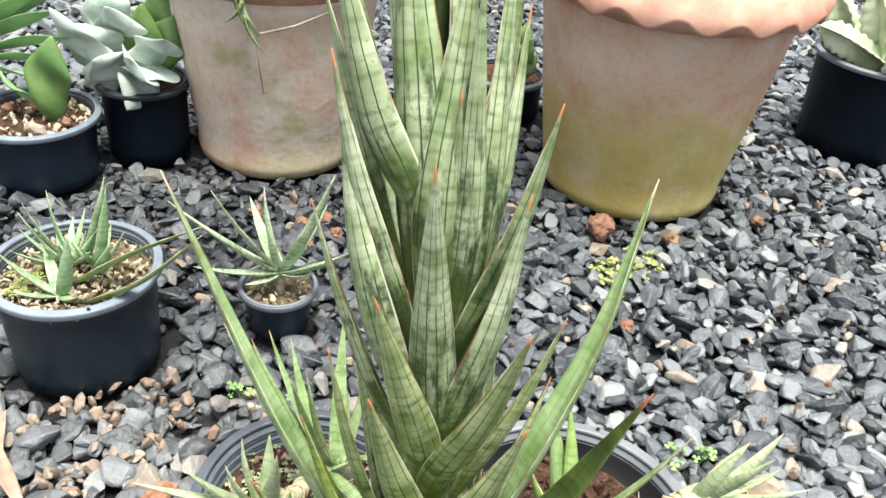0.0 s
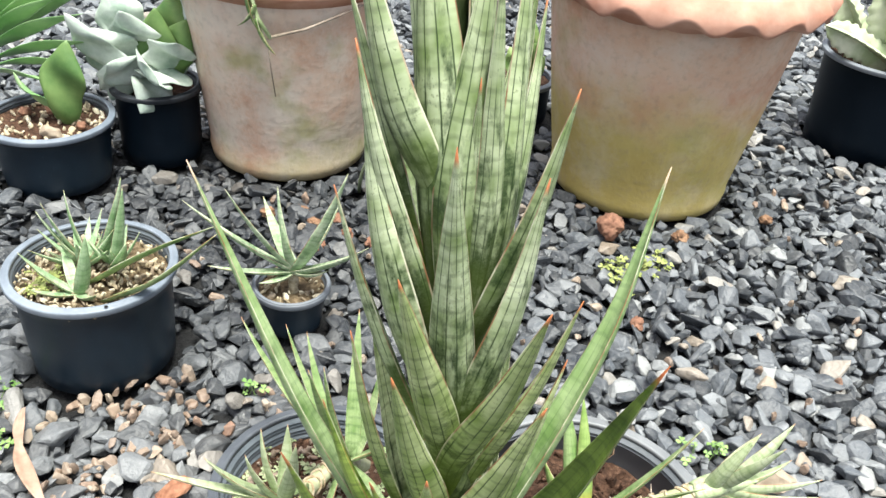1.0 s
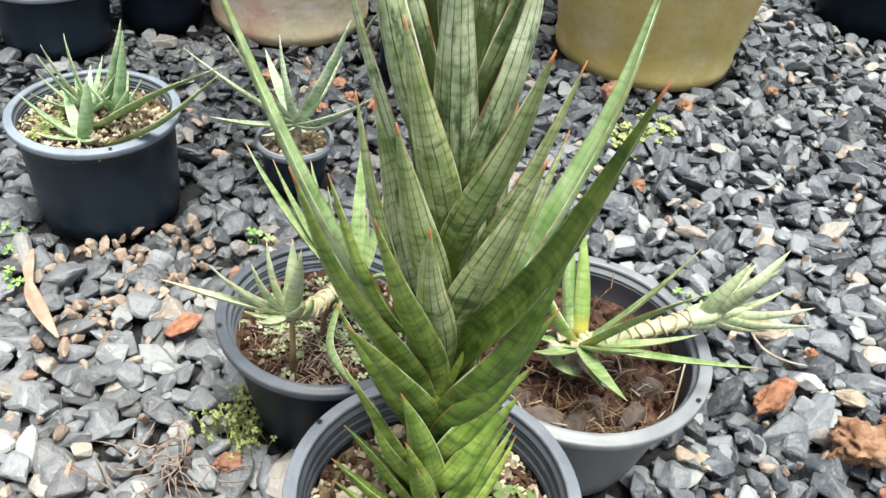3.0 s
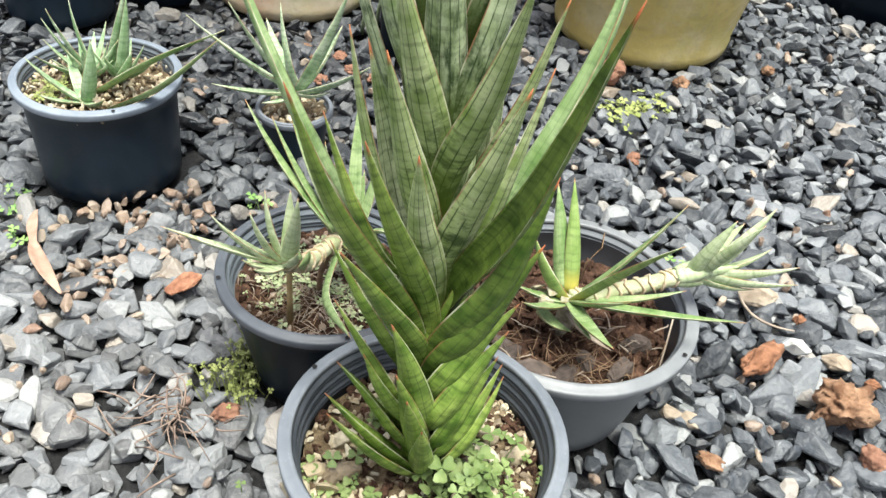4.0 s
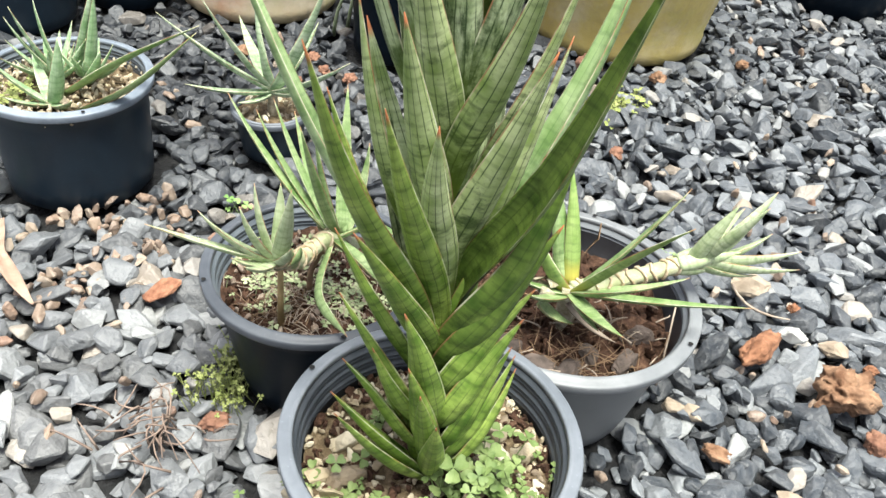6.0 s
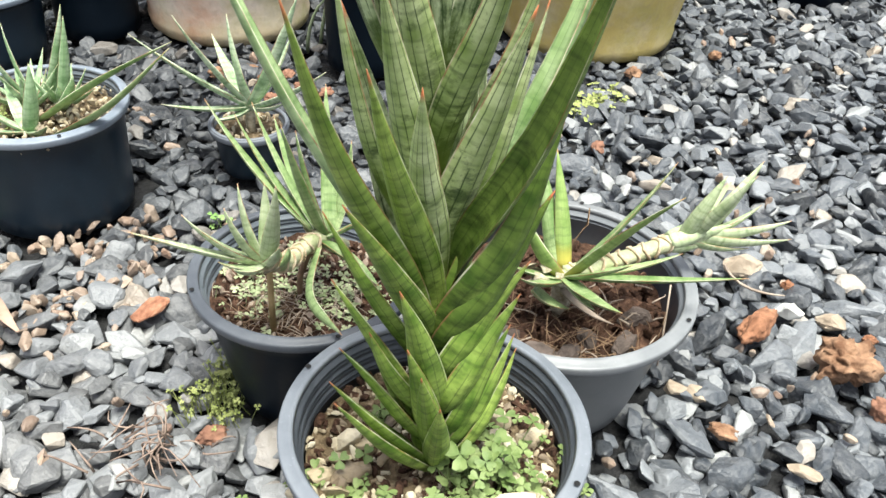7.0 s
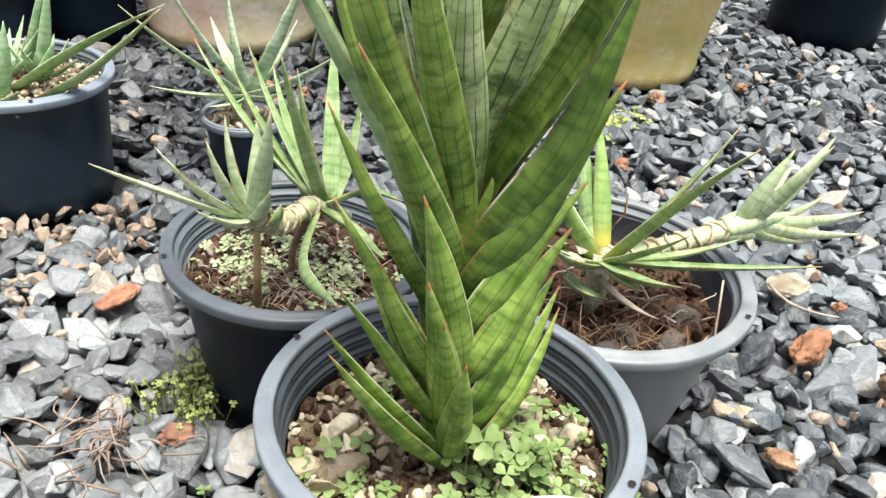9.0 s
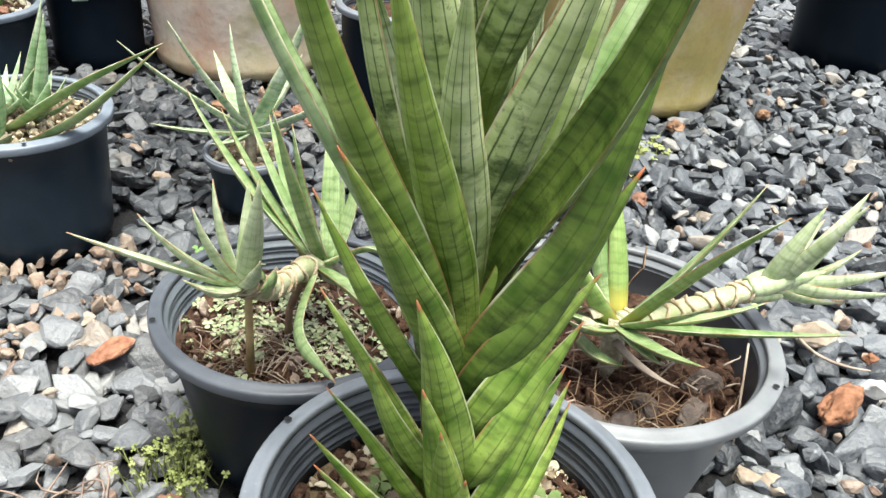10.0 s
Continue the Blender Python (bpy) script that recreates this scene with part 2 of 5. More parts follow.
m_leaf_long = leaf_material("plain_green_leaf", (0.43, 0.53, 0.30), (0.14, 0.235, 0.075), (0.03, 0.08, 0.020), 0.4, 0.3, 0.45, (0.6, 0.6), (0.50, 0.36, 0.26), 0.30)
m_pup = leaf_material("pale_green_offset_leaf", (0.37, 0.45, 0.235), (0.13, 0.22, 0.065), (0.040, 0.09, 0.022), 0.45, 0.4, 0.6, (0.6, 0.8), (0.34, 0.20, 0.11))
m_pup_pale = leaf_material("pale_grey_green_leaf", (0.56, 0.61, 0.42), (0.34, 0.42, 0.22), (0.10, 0.17, 0.06), 0.4, 0.45, 0.5, (0.6, 0.8), (0.40, 0.26, 0.16))
m_pup_warm = leaf_material("green_leaf_with_yellow_foot", (0.37, 0.46, 0.18), (0.16, 0.26, 0.06), (0.045, 0.10, 0.02), 0.35, 0.3, 0.4, (0.6, 0.8), (0.38, 0.22, 0.09), foot=(0.46, 0.40, 0.09), foot_end=0.34)
m_small = leaf_material("fresh_green_leaf", (0.50, 0.60, 0.42), (0.17, 0.29, 0.13), (0.045, 0.12, 0.035), 0.35, 0.4, 0.6, (0.6, 0.8), (0.36, 0.38, 0.22))
m_small_pale = leaf_material("pale_speckled_leaf", (0.60, 0.68, 0.50), (0.25, 0.37, 0.19), (0.06, 0.14, 0.045), 0.3, 0.5, 0.7, (0.6, 0.8), (0.40, 0.40, 0.26))
m_small_plain = leaf_material("plain_strap_leaf", (0.40, 0.50, 0.24), (0.15, 0.25, 0.075), (0.05, 0.11, 0.03), 0.25, 0.15, 0.4, (0.6, 0.6), (0.40, 0.38, 0.22))


def plain(name, a, b, scale, rough=0.6, bump=0.3):
    s = Mat(name, rough, 0.4)
    return s.color(s.mix(s.ramp(s.noise(scale, 5.0), (0.35, 0.0), (0.68, 1.0)), a, b)).bump(s.noise(scale * 4, 4.0), bump, 0.002).m


m_broad = plain("broad_green_leaf", (0.07, 0.15, 0.04), (0.18, 0.28, 0.09), 18.0, 0.5)
m_broadpale = plain("pale_strap_leaf", (0.16, 0.32, 0.12), (0.34, 0.50, 0.24), 14.0, 0.4)
m_glauc = plain("glaucous_grey_leaf", (0.28, 0.37, 0.30), (0.68, 0.73, 0.67), 22.0, 0.75, 0.6)
m_spiny = plain("pale_spiny_stem", (0.34, 0.42, 0.24), (0.66, 0.68, 0.52), 22.0, 0.6)
m_weed = plain("weed_leaf", (0.12, 0.24, 0.06), (0.30, 0.42, 0.15), 60.0, 0.55)
m_clover = plain("soft_clover_leaf", (0.085, 0.14, 0.035), (0.21, 0.27, 0.10), 60.0, 0.6)
m_moss = plain("yellow_green_moss", (0.16, 0.20, 0.05), (0.36, 0.39, 0.15), 90.0, 0.9)
m_glauc_weed = plain("pale_weed_leaf", (0.17, 0.22, 0.10), (0.40, 0.44, 0.26), 70.0, 0.6)
m_rusttan = plain("tan_laterite", (0.13, 0.062, 0.032), (0.38, 0.235, 0.145), 55.0, 0.9, 0.8)
m_rust = plain("rusty_laterite", (0.15, 0.062, 0.030), (0.35, 0.17, 0.095), 70.0, 0.9, 0.7)
m_brick = plain("reddish_brick", (0.15, 0.070, 0.045), (0.32, 0.17, 0.11), 60.0, 0.9, 0.6)
m_brickchip = plain("orange_brick_chip", (0.17, 0.065, 0.035), (0.40, 0.20, 0.12), 90.0, 0.9, 0.9)
m_palestone = plain("pale_stone", (0.42, 0.42, 0.40), (0.60, 0.60, 0.57), 50.0, 0.7, 0.3)
m_tanrock = plain("pale_tan_rock", (0.26, 0.205, 0.15), (0.42, 0.35, 0.27), 45.0, 0.85, 0.4)
m_bark = plain("dark_bark", (0.050, 0.038, 0.032), (0.13, 0.10, 0.085), 60.0, 0.9, 0.8)
m_stemgreen = plain("green_stem", (0.04, 0.065, 0.02), (0.08, 0.115, 0.04), 60.0, 0.6)
m_puplain = plain("pale_green_drooping_leaf", (0.26, 0.34, 0.16), (0.46, 0.52, 0.34), 60.0, 0.5)
m_dryleaf = plain("pinkish_dry_leaf", (0.27, 0.17, 0.12), (0.42, 0.30, 0.23), 50.0, 0.8)
m_dry = plain("dry_straw", (0.24, 0.19, 0.15), (0.42, 0.35, 0.28), 60.0, 0.85)
m_dullstraw = plain("dull_brown_straw", (0.15, 0.105, 0.085), (0.33, 0.25, 0.20), 60.0, 0.9)
m_stem = plain("pale_woody_stem", (0.26, 0.22, 0.14), (0.60, 0.55, 0.42), 130.0, 0.85, 0.9)
m_barestem = plain("bare_green_stem", (0.30, 0.33, 0.17), (0.50, 0.50, 0.33), 90.0, 0.7, 0.5)
m_scar = plain("tan_leaf_scar", (0.40, 0.29, 0.17), (0.62, 0.52, 0.38), 160.0, 0.85, 0.6)
m_cane = plain("tan_cane", (0.22, 0.15, 0.06), (0.40, 0.29, 0.14), 60.0, 0.7)
m_root = plain("brown_root", (0.10, 0.06, 0.035), (0.26, 0.17, 0.10), 60.0, 0.8)
m_hole = plain("dark_hole", (0.006, 0.006, 0.007), (0.01, 0.01, 0.01), 30.0, 0.9)


# ---- mesh helpers ----
def part(name, bm, material, parent=None, label="", smooth=True):
    """Links a bmesh as one mesh object under a thing or a part."""
    me = bpy.data.meshes.new(name)
    bm.to_mesh(me)
    bm.free()
    me.materials.append(material)
    if smooth:
        me.polygons.foreach_set("use_smooth", [True] * len(me.polygons))
    ob = new(name, me)
    ob.parent = parent
    if label:
        ob["label"] = label
    return ob


def thing(name, at, label, category, group="", kind=""):
    """An Empty at a thing's base, which parents its parts."""
    ob = new(name)
    ob.location = at
    ob.empty_display_size = 0.02
    return tagged(ob, label, category, group, kind)


def lathe(profile, steps=64, wave=None, close=False):
    """Turns a profile of (radius, height) round z. wave(angle, index) shifts a point."""
    bm = bmesh.new()
    rings = []
    for i, (r, z) in enumerate(profile):
        ring = []
        for k in range(steps):
            a = 2 * math.pi * k / steps
            dr, dz = wave(a, i) if wave else (0.0, 0.0)
            ring.append(bm.verts.new(((r + dr) * math.cos(a), (r + dr) * math.sin(a), z + dz)))
        rings.append(ring)
    pairs = list(zip(rings, rings[1:])) + ([(rings[-1], rings[0])] if close else [])
    for lo, hi in pairs:
        for k in range(steps):
            bm.faces.new((lo[k], lo[(k + 1) % steps], hi[(k + 1) % steps], hi[k]))
    return bm


def disc(radius, height, rough, steps=40, rings=14, seed=0):
    """An uneven round sheet, as the soil in a pot."""
    bm = bmesh.new()
    rows = []
    for j in range(rings + 1):
        r = radius * j / rings
        row = []
        for k in range(steps if j else 1):
            a = 2 * math.pi * k / steps
            p = Vector((r * math.cos(a), r * math.sin(a), 0))
            h = height + rough * noise.noise(p * 38 + Vector((seed, 0, 0))) + 0.5 * rough * noise.noise(p * 110 + Vector((seed, 3, 0)))
            row.append(bm.verts.new((p.x, p.y, h)))
        rows.append(row)
    for k in range(steps):
        bm.faces.new((rows[0][0], rows[1][k], rows[1][(k + 1) % steps]))
    for j in range(1, rings):
        for k in range(steps):
            bm.faces.new((rows[j][k], rows[j + 1][k], rows[j + 1][(k + 1) % steps], rows[j][(k + 1) % steps]))
    return bm


def tube(points, radii, sides=8):
    """A round, tapering rod along points."""
    bm = bmesh.new()
    pts = [Vector(p) for p in points]
    rings = []
    for i, p in enumerate(pts):
        d = (pts[min(i + 1, len(pts) - 1)] - pts[max(i - 1, 0)]).normalized()
        a = d.orthogonal().normalized()
        b = d.cross(a)
        rings.append([bm.verts.new(p + radii[i] * (math.cos(2 * math.pi * k / sides) * a + math.sin(2 * math.pi * k / sides) * b)) for k in range(sides)])
    for i in range(1, len(rings)):
        best = min(range(sides), key=lambda s: (rings[i][s].co - rings[i - 1][0].co).length)
        rings[i] = rings[i][best:] + rings[i][:best]
    for lo, hi in zip(rings, rings[1:]):
        for k in range(sides):
            bm.faces.new((lo[k], lo[(k + 1) % sides], hi[(k + 1) % sides], hi[k]))
    bm.faces.new(rings[0][::-1])
    bm.faces.new(rings[-1])
    return bm


def curve_points(a, c, b, n):
    a, c, b = Vector(a), Vector(c), Vector(b)
    return [(1 - s) ** 2 * a + 2 * s * (1 - s) * c + s * s * b for s in (i / n for i in range(n + 1))]


def spline_points(knots, n):
    """n + 1 points at even steps along a smooth line through the knots."""
    k = [2 * knots[0] - knots[1], *knots, 2 * knots[-1] - knots[-2]]
    fine = []
    for a, b, c, d in zip(k, k[1:], k[2:], k[3:]):
        for q in range(16):
            u = q / 16
            fine.append(0.5 * (2 * b + (c - a) * u + (2 * a - 5 * b + 4 * c - d) * u * u + (3 * b - a - 3 * c + d) * u ** 3))
    fine.append(knots[-1])
    run = [0.0]
    for a, b in zip(fine, fine[1:]):
        run.append(run[-1] + (b - a).length)
    out, j = [], 0
    for i in range(n + 1):
        want = run[-1] * i / n
        while j < len(fine) - 2 and run[j + 1] < want:
            j += 1
        out.append(fine[j].lerp(fine[j + 1], (want - run[j]) / max(run[j + 1] - run[j], 1e-9)))
    return out


def leaf_bmesh(base, tip, width, out, bow=0.0, hollow=0.45, thick=0.006, rows=18, cols=12, clasp=0.75, swell=0.3, point=1.35, edge_wave=0.0, lobes=0, lobe_depth=0.15, via=None):
    """A stiff channelled leaf from base to tip. out: the way its rounded back faces. bow: metres by which its middle bulges that way; via: points that it runs through."""
    base, tip, out = Vector(base), Vector(tip), Vector(out)
    length = (tip - base).length
    axis = (tip - base).normalized()
    out = (out - axis * out.dot(axis)).normalized()
    pts = curve_points(base, (base + tip) / 2 + 2 * bow * out, tip, rows) if via is None else spline_points([base, *via, tip], rows)
    bm = bmesh.new()
    la, me_ = bm.loops.layers.uv.new("leaf"), bm.loops.layers.uv.new("metric")
    back, front, info = [], [], {}
    for i, p in enumerate(pts):
        s = i / rows
        d = (pts[min(i + 1, rows)] - pts[max(i - 1, 0)]).normalized()
        n = (out - d * out.dot(d)).normalized()
        side = d.cross(n)
        if s < swell:
            w = clasp + (1 - clasp) * math.sin(s / swell * math.pi / 2)
        else:
            w = (1 - ((s - swell) / (1 - swell)) ** point)
        w *= 1 + lobe_depth * math.sin(2 * math.pi * lobes * s) if lobes else 1
        w = max(w, 0.012) * width
        th = thick * min(1.0, (w / width) * 1.2) * (1.0 - 0.35 * s)
        rb, rf = [], []
        for j in range(cols + 1):
            u = j / cols * 2 - 1
            a = u * 1.15
            x = math.sin(a) / math.sin(1.15) * w / 2
            y = (math.cos(a) - math.cos(1.15)) / (1 - math.cos(1.15)) * hollow * w
            y += edge_wave * w * math.sin(9 * s + 2 * u)
            q = p + side * x + n * y
            vb = bm.verts.new(q)
            vf = bm.verts.new(q - n * (th * (1 - abs(u) ** 2.2) + 0.0004))
            info[vb] = info[vf] = ((j / cols, s), (x, s * length))
            rb.append(vb), rf.append(vf)
        back.append(rb), front.append(rf)
    faces = []
    for i in range(rows):
        for j in range(cols):
            faces.append(bm.faces.new((back[i][j], back[i + 1][j], back[i + 1][j + 1], back[i][j + 1])))
            faces.append(bm.faces.new((front[i][j + 1], front[i + 1][j + 1], front[i + 1][j], front[i][j])))
        faces.append(bm.faces.new((front[i][0], front[i + 1][0], back[i + 1][0], back[i][0])))
        faces.append(bm.faces.new((back[i][cols], back[i + 1][cols], front[i + 1][cols], front[i][cols])))
    for j in range(cols):
        bm.faces.new((back[0][j], back[0][j + 1], front[0][j + 1], front[0][j]))
        bm.faces.new((back[rows][j + 1], back[rows][j], front[rows][j], front[rows][j + 1]))
    for f in bm.faces:
        for lp in f.loops:
            lp[la].uv, lp[me_].uv = info[lp.vert]
    bmesh.ops.recalc_face_normals(bm, faces=bm.faces)
    return bm


# ---- ground ----
def ground_sheet():
    bm = bmesh.new()
    near = [i * 0.05 for i in range(-30, 61)]
    xs = [-400, -60, -12, -4] + near + [5, 12, 60, 400]
    ys = [-400, -60, -12, -4] + near + [5, 12, 60, 400]
    vs = [[bm.verts.new((x, y, -0.012 + (0.005 * noise.noise(Vector((x * 3, y * 3, 0))) if abs(x) < 4 and abs(y) < 4 else 0.0))) for x in xs] for y in ys]
    for j in range(len(ys) - 1):
        for i in range(len(xs) - 1):
            bm.faces.new((vs[j][i], vs[j][i + 1], vs[j + 1][i + 1], vs[j + 1][i]))
    return bm


ground = tagged(part("ground", ground_sheet(), m_grit), "dark gritty ground under loose grey gravel", "ground", kind="structure")

POTS = []  # foot of every pot: x, y, radius


# ---- pots ----
def nursery_pot(x, y, rim_r, rim_z, base_r, soil_z, wall, rim, soil, label, lip=0.008, grooves=3, tilt=(0, 0), holes=(), soil_rough=0.006, inside=None):
    """A tapered plastic pot: wall, rolled rim with pierced holes, soil."""
    pot = thing("plant_pot", (x, y, 0), label, "plant pot", "plastic plant pots")
    pot.rotation_euler = (radians(tilt[0]), radians(tilt[1]), 0)
    POTS.append((x, y, base_r))
    r_in = rim_r - lip
    th = 0.0022
    slope = (r_in - base_r) / rim_z
    outer = [(base_r * 0.25, 0.002), (base_r - 0.004, 0.002), (base_r, 0.006)]
    outer += [(base_r + slope * rim_z * s, rim_z * s) for s in (0.2, 0.4, 0.6, 0.8, 0.9)]
    outer += [(r_in + 0.001, rim_z - 0.012)]
    inner = [(r_in - th + 0.0004, rim_z - 0.005)]
    for gq in range(grooves):
        zz = rim_z - 0.011 - 0.009 * gq
        rr = base_r + slope * zz - th
        for up in (0.0019, -0.0019):
            inner += [(rr + 0.0003, zz + up + 0.0009), (rr - 0.0009, zz + up + 0.0003), (rr - 0.0009, zz + up - 0.0003), (rr + 0.0002, zz + up - 0.0009)]
    inner += [(base_r + slope * zq - th - 0.0008, zq) for zq in (rim_z * 0.6, rim_z * 0.3, 0.012)]
    inner += [(0.002, 0.012)]
    part("wall", lathe(outer + [(r_in + 0.0005, rim_z - 0.006)], 72), wall, pot)
    part("inner_wall", lathe(inner, 72), inside or (m_white if wall is m_white else m_greyinner if wall is m_grey else m_inner), pot)
    ring = [(r_in - th, rim_z - 0.004), (r_in - 0.0018, rim_z - 0.0009), (r_in - 0.0012, rim_z - 0.0002), (r_in, rim_z), (r_in + 0.0022, rim_z - 0.0003), (r_in + 0.003, rim_z - 0.0009),
            (rim_r - 0.002, rim_z - 0.0013), (rim_r - 0.0009, rim_z - 0.0017), (rim_r - 0.0002, rim_z - 0.0024), (rim_r, rim_z - 0.0034),
            (rim_r - 0.0002, rim_z - 0.0085), (rim_r - 0.0008, rim_z - 0.0096), (rim_r - 0.0028, rim_z - 0.010), (rim_r - 0.0036, rim_z - 0.005), (r_in + 0.0006, rim_z - 0.006)]
    lip_ob = part("rim", lathe(ring, 72, close=True), rim, pot)
    for a in holes:
        a = radians(a)
        bm = bmesh.new()
        bmesh.ops.create_circle(bm, cap_ends=True, segments=14, radius=0.0021)
        h = part("hole", bm, m_hole, lip_ob)
        h.location = ((rim_r - lip * 0.42) * math.cos(a), (rim_r - lip * 0.42) * math.sin(a), rim_z + 0.0008)
    r_soil = base_r + slope * soil_z - th - 0.0005
    return pot, part("soil", disc(r_soil, soil_z, soil_rough, seed=x * 10), soil, pot)


soil_a = nursery_pot(-0.0176, 0.0191, 0.1047, 0.1555, 0.072, 0.118, m_black, m_greyrim, m_gritsoil, "black plastic nursery pot with a grey worn rim, pebbly soil", holes=(-32, 60, 150, 240), lip=0.0085)[1]
nursery_pot(-0.1187, 0.2113, 0.0977, 0.1347, 0.066, 0.107, m_black, m_darkrim, m_soil, "black plastic nursery pot with weedy brown soil", holes=(-70, 20, 200), inside=m_blueinner)
nursery_pot(0.1046, 0.2057, 0.1182, 0.1340, 0.080, 0.099, m_grey, m_palerim, m_soil, "dusty light grey plastic pot with dark brown soil", holes=(-34, 70, 180), soil_rough=0.016, lip=0.010, grooves=1)
nursery_pot(-0.4284, 0.5018, 0.0954, 0.1371, 0.081, 0.112, m_blueblack, m_bluerim, m_gritsoil, "wide black plastic pot with tan gritty soil", holes=(-60, 120), inside=m_blueinner)
nursery_pot(-0.2156, 0.5852, 0.0500, 0.0700, 0.036, 0.060, m_blueblack, m_greyrim, m_gritsoil, "small black plastic pot with pebbly soil", lip=0.004, grooves=1)
nursery_pot(-0.655, 0.915, 0.098, 0.112, 0.080, 0.095, m_blueblack, m_bluerim, m_soil, "black plastic pot with brick chips on brown soil")
nursery_pot(-0.520, 1.025, 0.076, 0.135, 0.066, 0.115, m_black, m_blackrim, m_soil, "black plastic pot holding a glaucous plant")
nursery_pot(0.820, 1.320, 0.125, 0.195, 0.105, 0.175, m_black, m_greyrim, m_soil, "black plastic pot holding pale spiny stems")
nursery_pot(-0.068, 0.913, 0.080, 0.153, 0.066, 0.135, m_black, m_greyrim, m_soil, "black plastic pot with a grey rim between terracotta pots")
nursery_pot(0.100, 1.315, 0.080, 0.090, 0.072, 0.078, m_black, m_greyrim, m_soil, "black plastic pot holding a bright green seedling")
nursery_pot(-0.86, 0.97, 0.09, 0.12, 0.08, 0.10, m_white, m_white, m_soil, "white plastic pot beside black pots")


def clay_pot(x, y, base_r, neck_r, neck_z, rim_r, rim_z, body, rim, label, ruffle=0):
    pot = thing("terracotta_pot", (x, y, 0), label, "clay pot", "terracotta pots")
    POTS.append((x, y, base_r))
    prof = [(base_r * 0.2, 0.0), (base_r - 0.006, 0.0), (base_r, 0.006), (base_r + 0.003, 0.024), (base_r + 0.001, 0.030)]
    prof += [(base_r + (neck_r - base_r) * s ** 0.92, 0.03 + (neck_z - 0.03) * s) for s in (0.15, 0.3, 0.45, 0.6, 0.75, 0.9, 1.0)]
    prof += [(neck_r - 0.014, neck_z), (neck_r - 0.02, neck_z * 0.7), (base_r - 0.012, 0.02), (0.004, 0.02)]
    part("body", lathe(prof, 96), body, pot)
    lobe = (lambda a, i: (0.004 * math.cos(ruffle * a) * (1 if i in (2, 3) else 0.15), 0.010 * math.cos(ruffle * a) * (1 if i in (2, 3) else 0.25 if i == 4 else 0.0))) if ruffle else None
    band = [(neck_r - 0.013, neck_z - 0.03), (neck_r + 0.003, neck_z - 0.002), (rim_r - 0.002, neck_z + 0.006), (rim_r, neck_z + 0.012), (rim_r - 0.008, neck_z + 0.030),
            (rim_r - 0.016, rim_z - 0.006), (rim_r - 0.022, rim_z), (rim_r - 0.036, rim_z - 0.003), (neck_r - 0.016, neck_z)]
    part("rim", lathe(band, 240 if ruffle else 96, lobe, close=True), rim, pot)
    part("soil", disc(neck_r - 0.017, neck_z + 0.005, 0.008, seed=x), m_soil, pot)
    return pot


clay_pot(0.3198, 1.0822, 0.155, 0.205, 0.350, 0.238, 0.400, m_terra_a, m_terra_rim, "large terracotta pot with scalloped rim, mossy below", ruffle=18)
clay_pot(-0.312, 1.090, 0.135, 0.170, 0.318, 0.188, 0.350, m_terra_b, m_terra_rim, "weathered terracotta pot with lime and moss stains")

# ---- the large potted plant ----
STEM = [Vector((-0.016, 0.018, 0.112)), Vector((-0.0175, 0.024, 0.20)), Vector((-0.0225, 0.048, 0.27)), Vector((-0.025, 0.058, 0.33)), Vector((-0.029, 0.058, 0.41)), Vector((-0.040, 0.066, 0.50)), Vector((-0.045, 0.092, 0.68))]


def stem_at(z):
    for a, b in zip(STEM, STEM[1:]):
        if z <= b.z or b is STEM[-1]:
            return a.lerp(b, (z - a.z) / (b.z - a.z))


plant_a = thing("snake_plant", (-0.018, 0.018, 0.115), "tall upright plant of overlapping banded silver-green leaves", "potted plant")


def put_under(ob, parent):
    ob.matrix_parent_inverse = Matrix.Translation(parent.location).inverted()
    return ob


put_under(part("stem", tube([stem_at(z) for z in (0.112, 0.16, 0.25, 0.35, 0.45, 0.55, 0.62, 0.67)], [0.012, 0.013, 0.012, 0.008, 0.006, 0.005, 0.004, 0.003], 16), m_stemgreen, plant_a), plant_a)


def leaf(base, via, tip, width, material=m_leaf, hollow=0.41, thick=0.0038, back=0.60, inset=0.45, face=None, **more):
    """One leaf of the tall plant: from the stem below its visible foot through via to its tip, its rounded back turned away from the stem."""
    base, via, tip = Vector(base), Vector(via), Vector(tip)
    out = via - stem_at(via.z)
    out.z = 0.0
    out = out.normalized() if face is None else Vector(face)
    low = max(base.z - back * (via.z - base.z), 0.118)
    near = base - stem_at(base.z)
    foot = stem_at(low) + Vector((near.x, near.y, 0)) * inset
    return put_under(part("leaf", leaf_bmesh(foot, tip, width * 1.25, out, 0.0, hollow, thick, rows=26, cols=12, clasp=0.42, swell=0.40, point=1.4, via=[base, via], **more), material, plant_a), plant_a)


# sheathing leaves that lie closest to the stem
for k in range(10):
    z = 0.125 + 0.022 * k
    c = stem_at(z)
    sgn = 1 if k % 2 else -1
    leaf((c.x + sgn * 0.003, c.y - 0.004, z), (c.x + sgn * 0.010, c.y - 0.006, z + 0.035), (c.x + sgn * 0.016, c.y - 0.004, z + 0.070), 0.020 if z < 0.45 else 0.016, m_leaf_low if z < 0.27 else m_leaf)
leaf((-0.0468, 0.0498, 0.4615), (-0.0707, 0.0482, 0.5393), (-0.0830, 0.0480, 0.5910), 0.0168)
leaf((-0.0463, 0.0545, 0.5272), (-0.0656, 0.0559, 0.5698), (-0.0850, 0.0600, 0.6360), 0.0200)
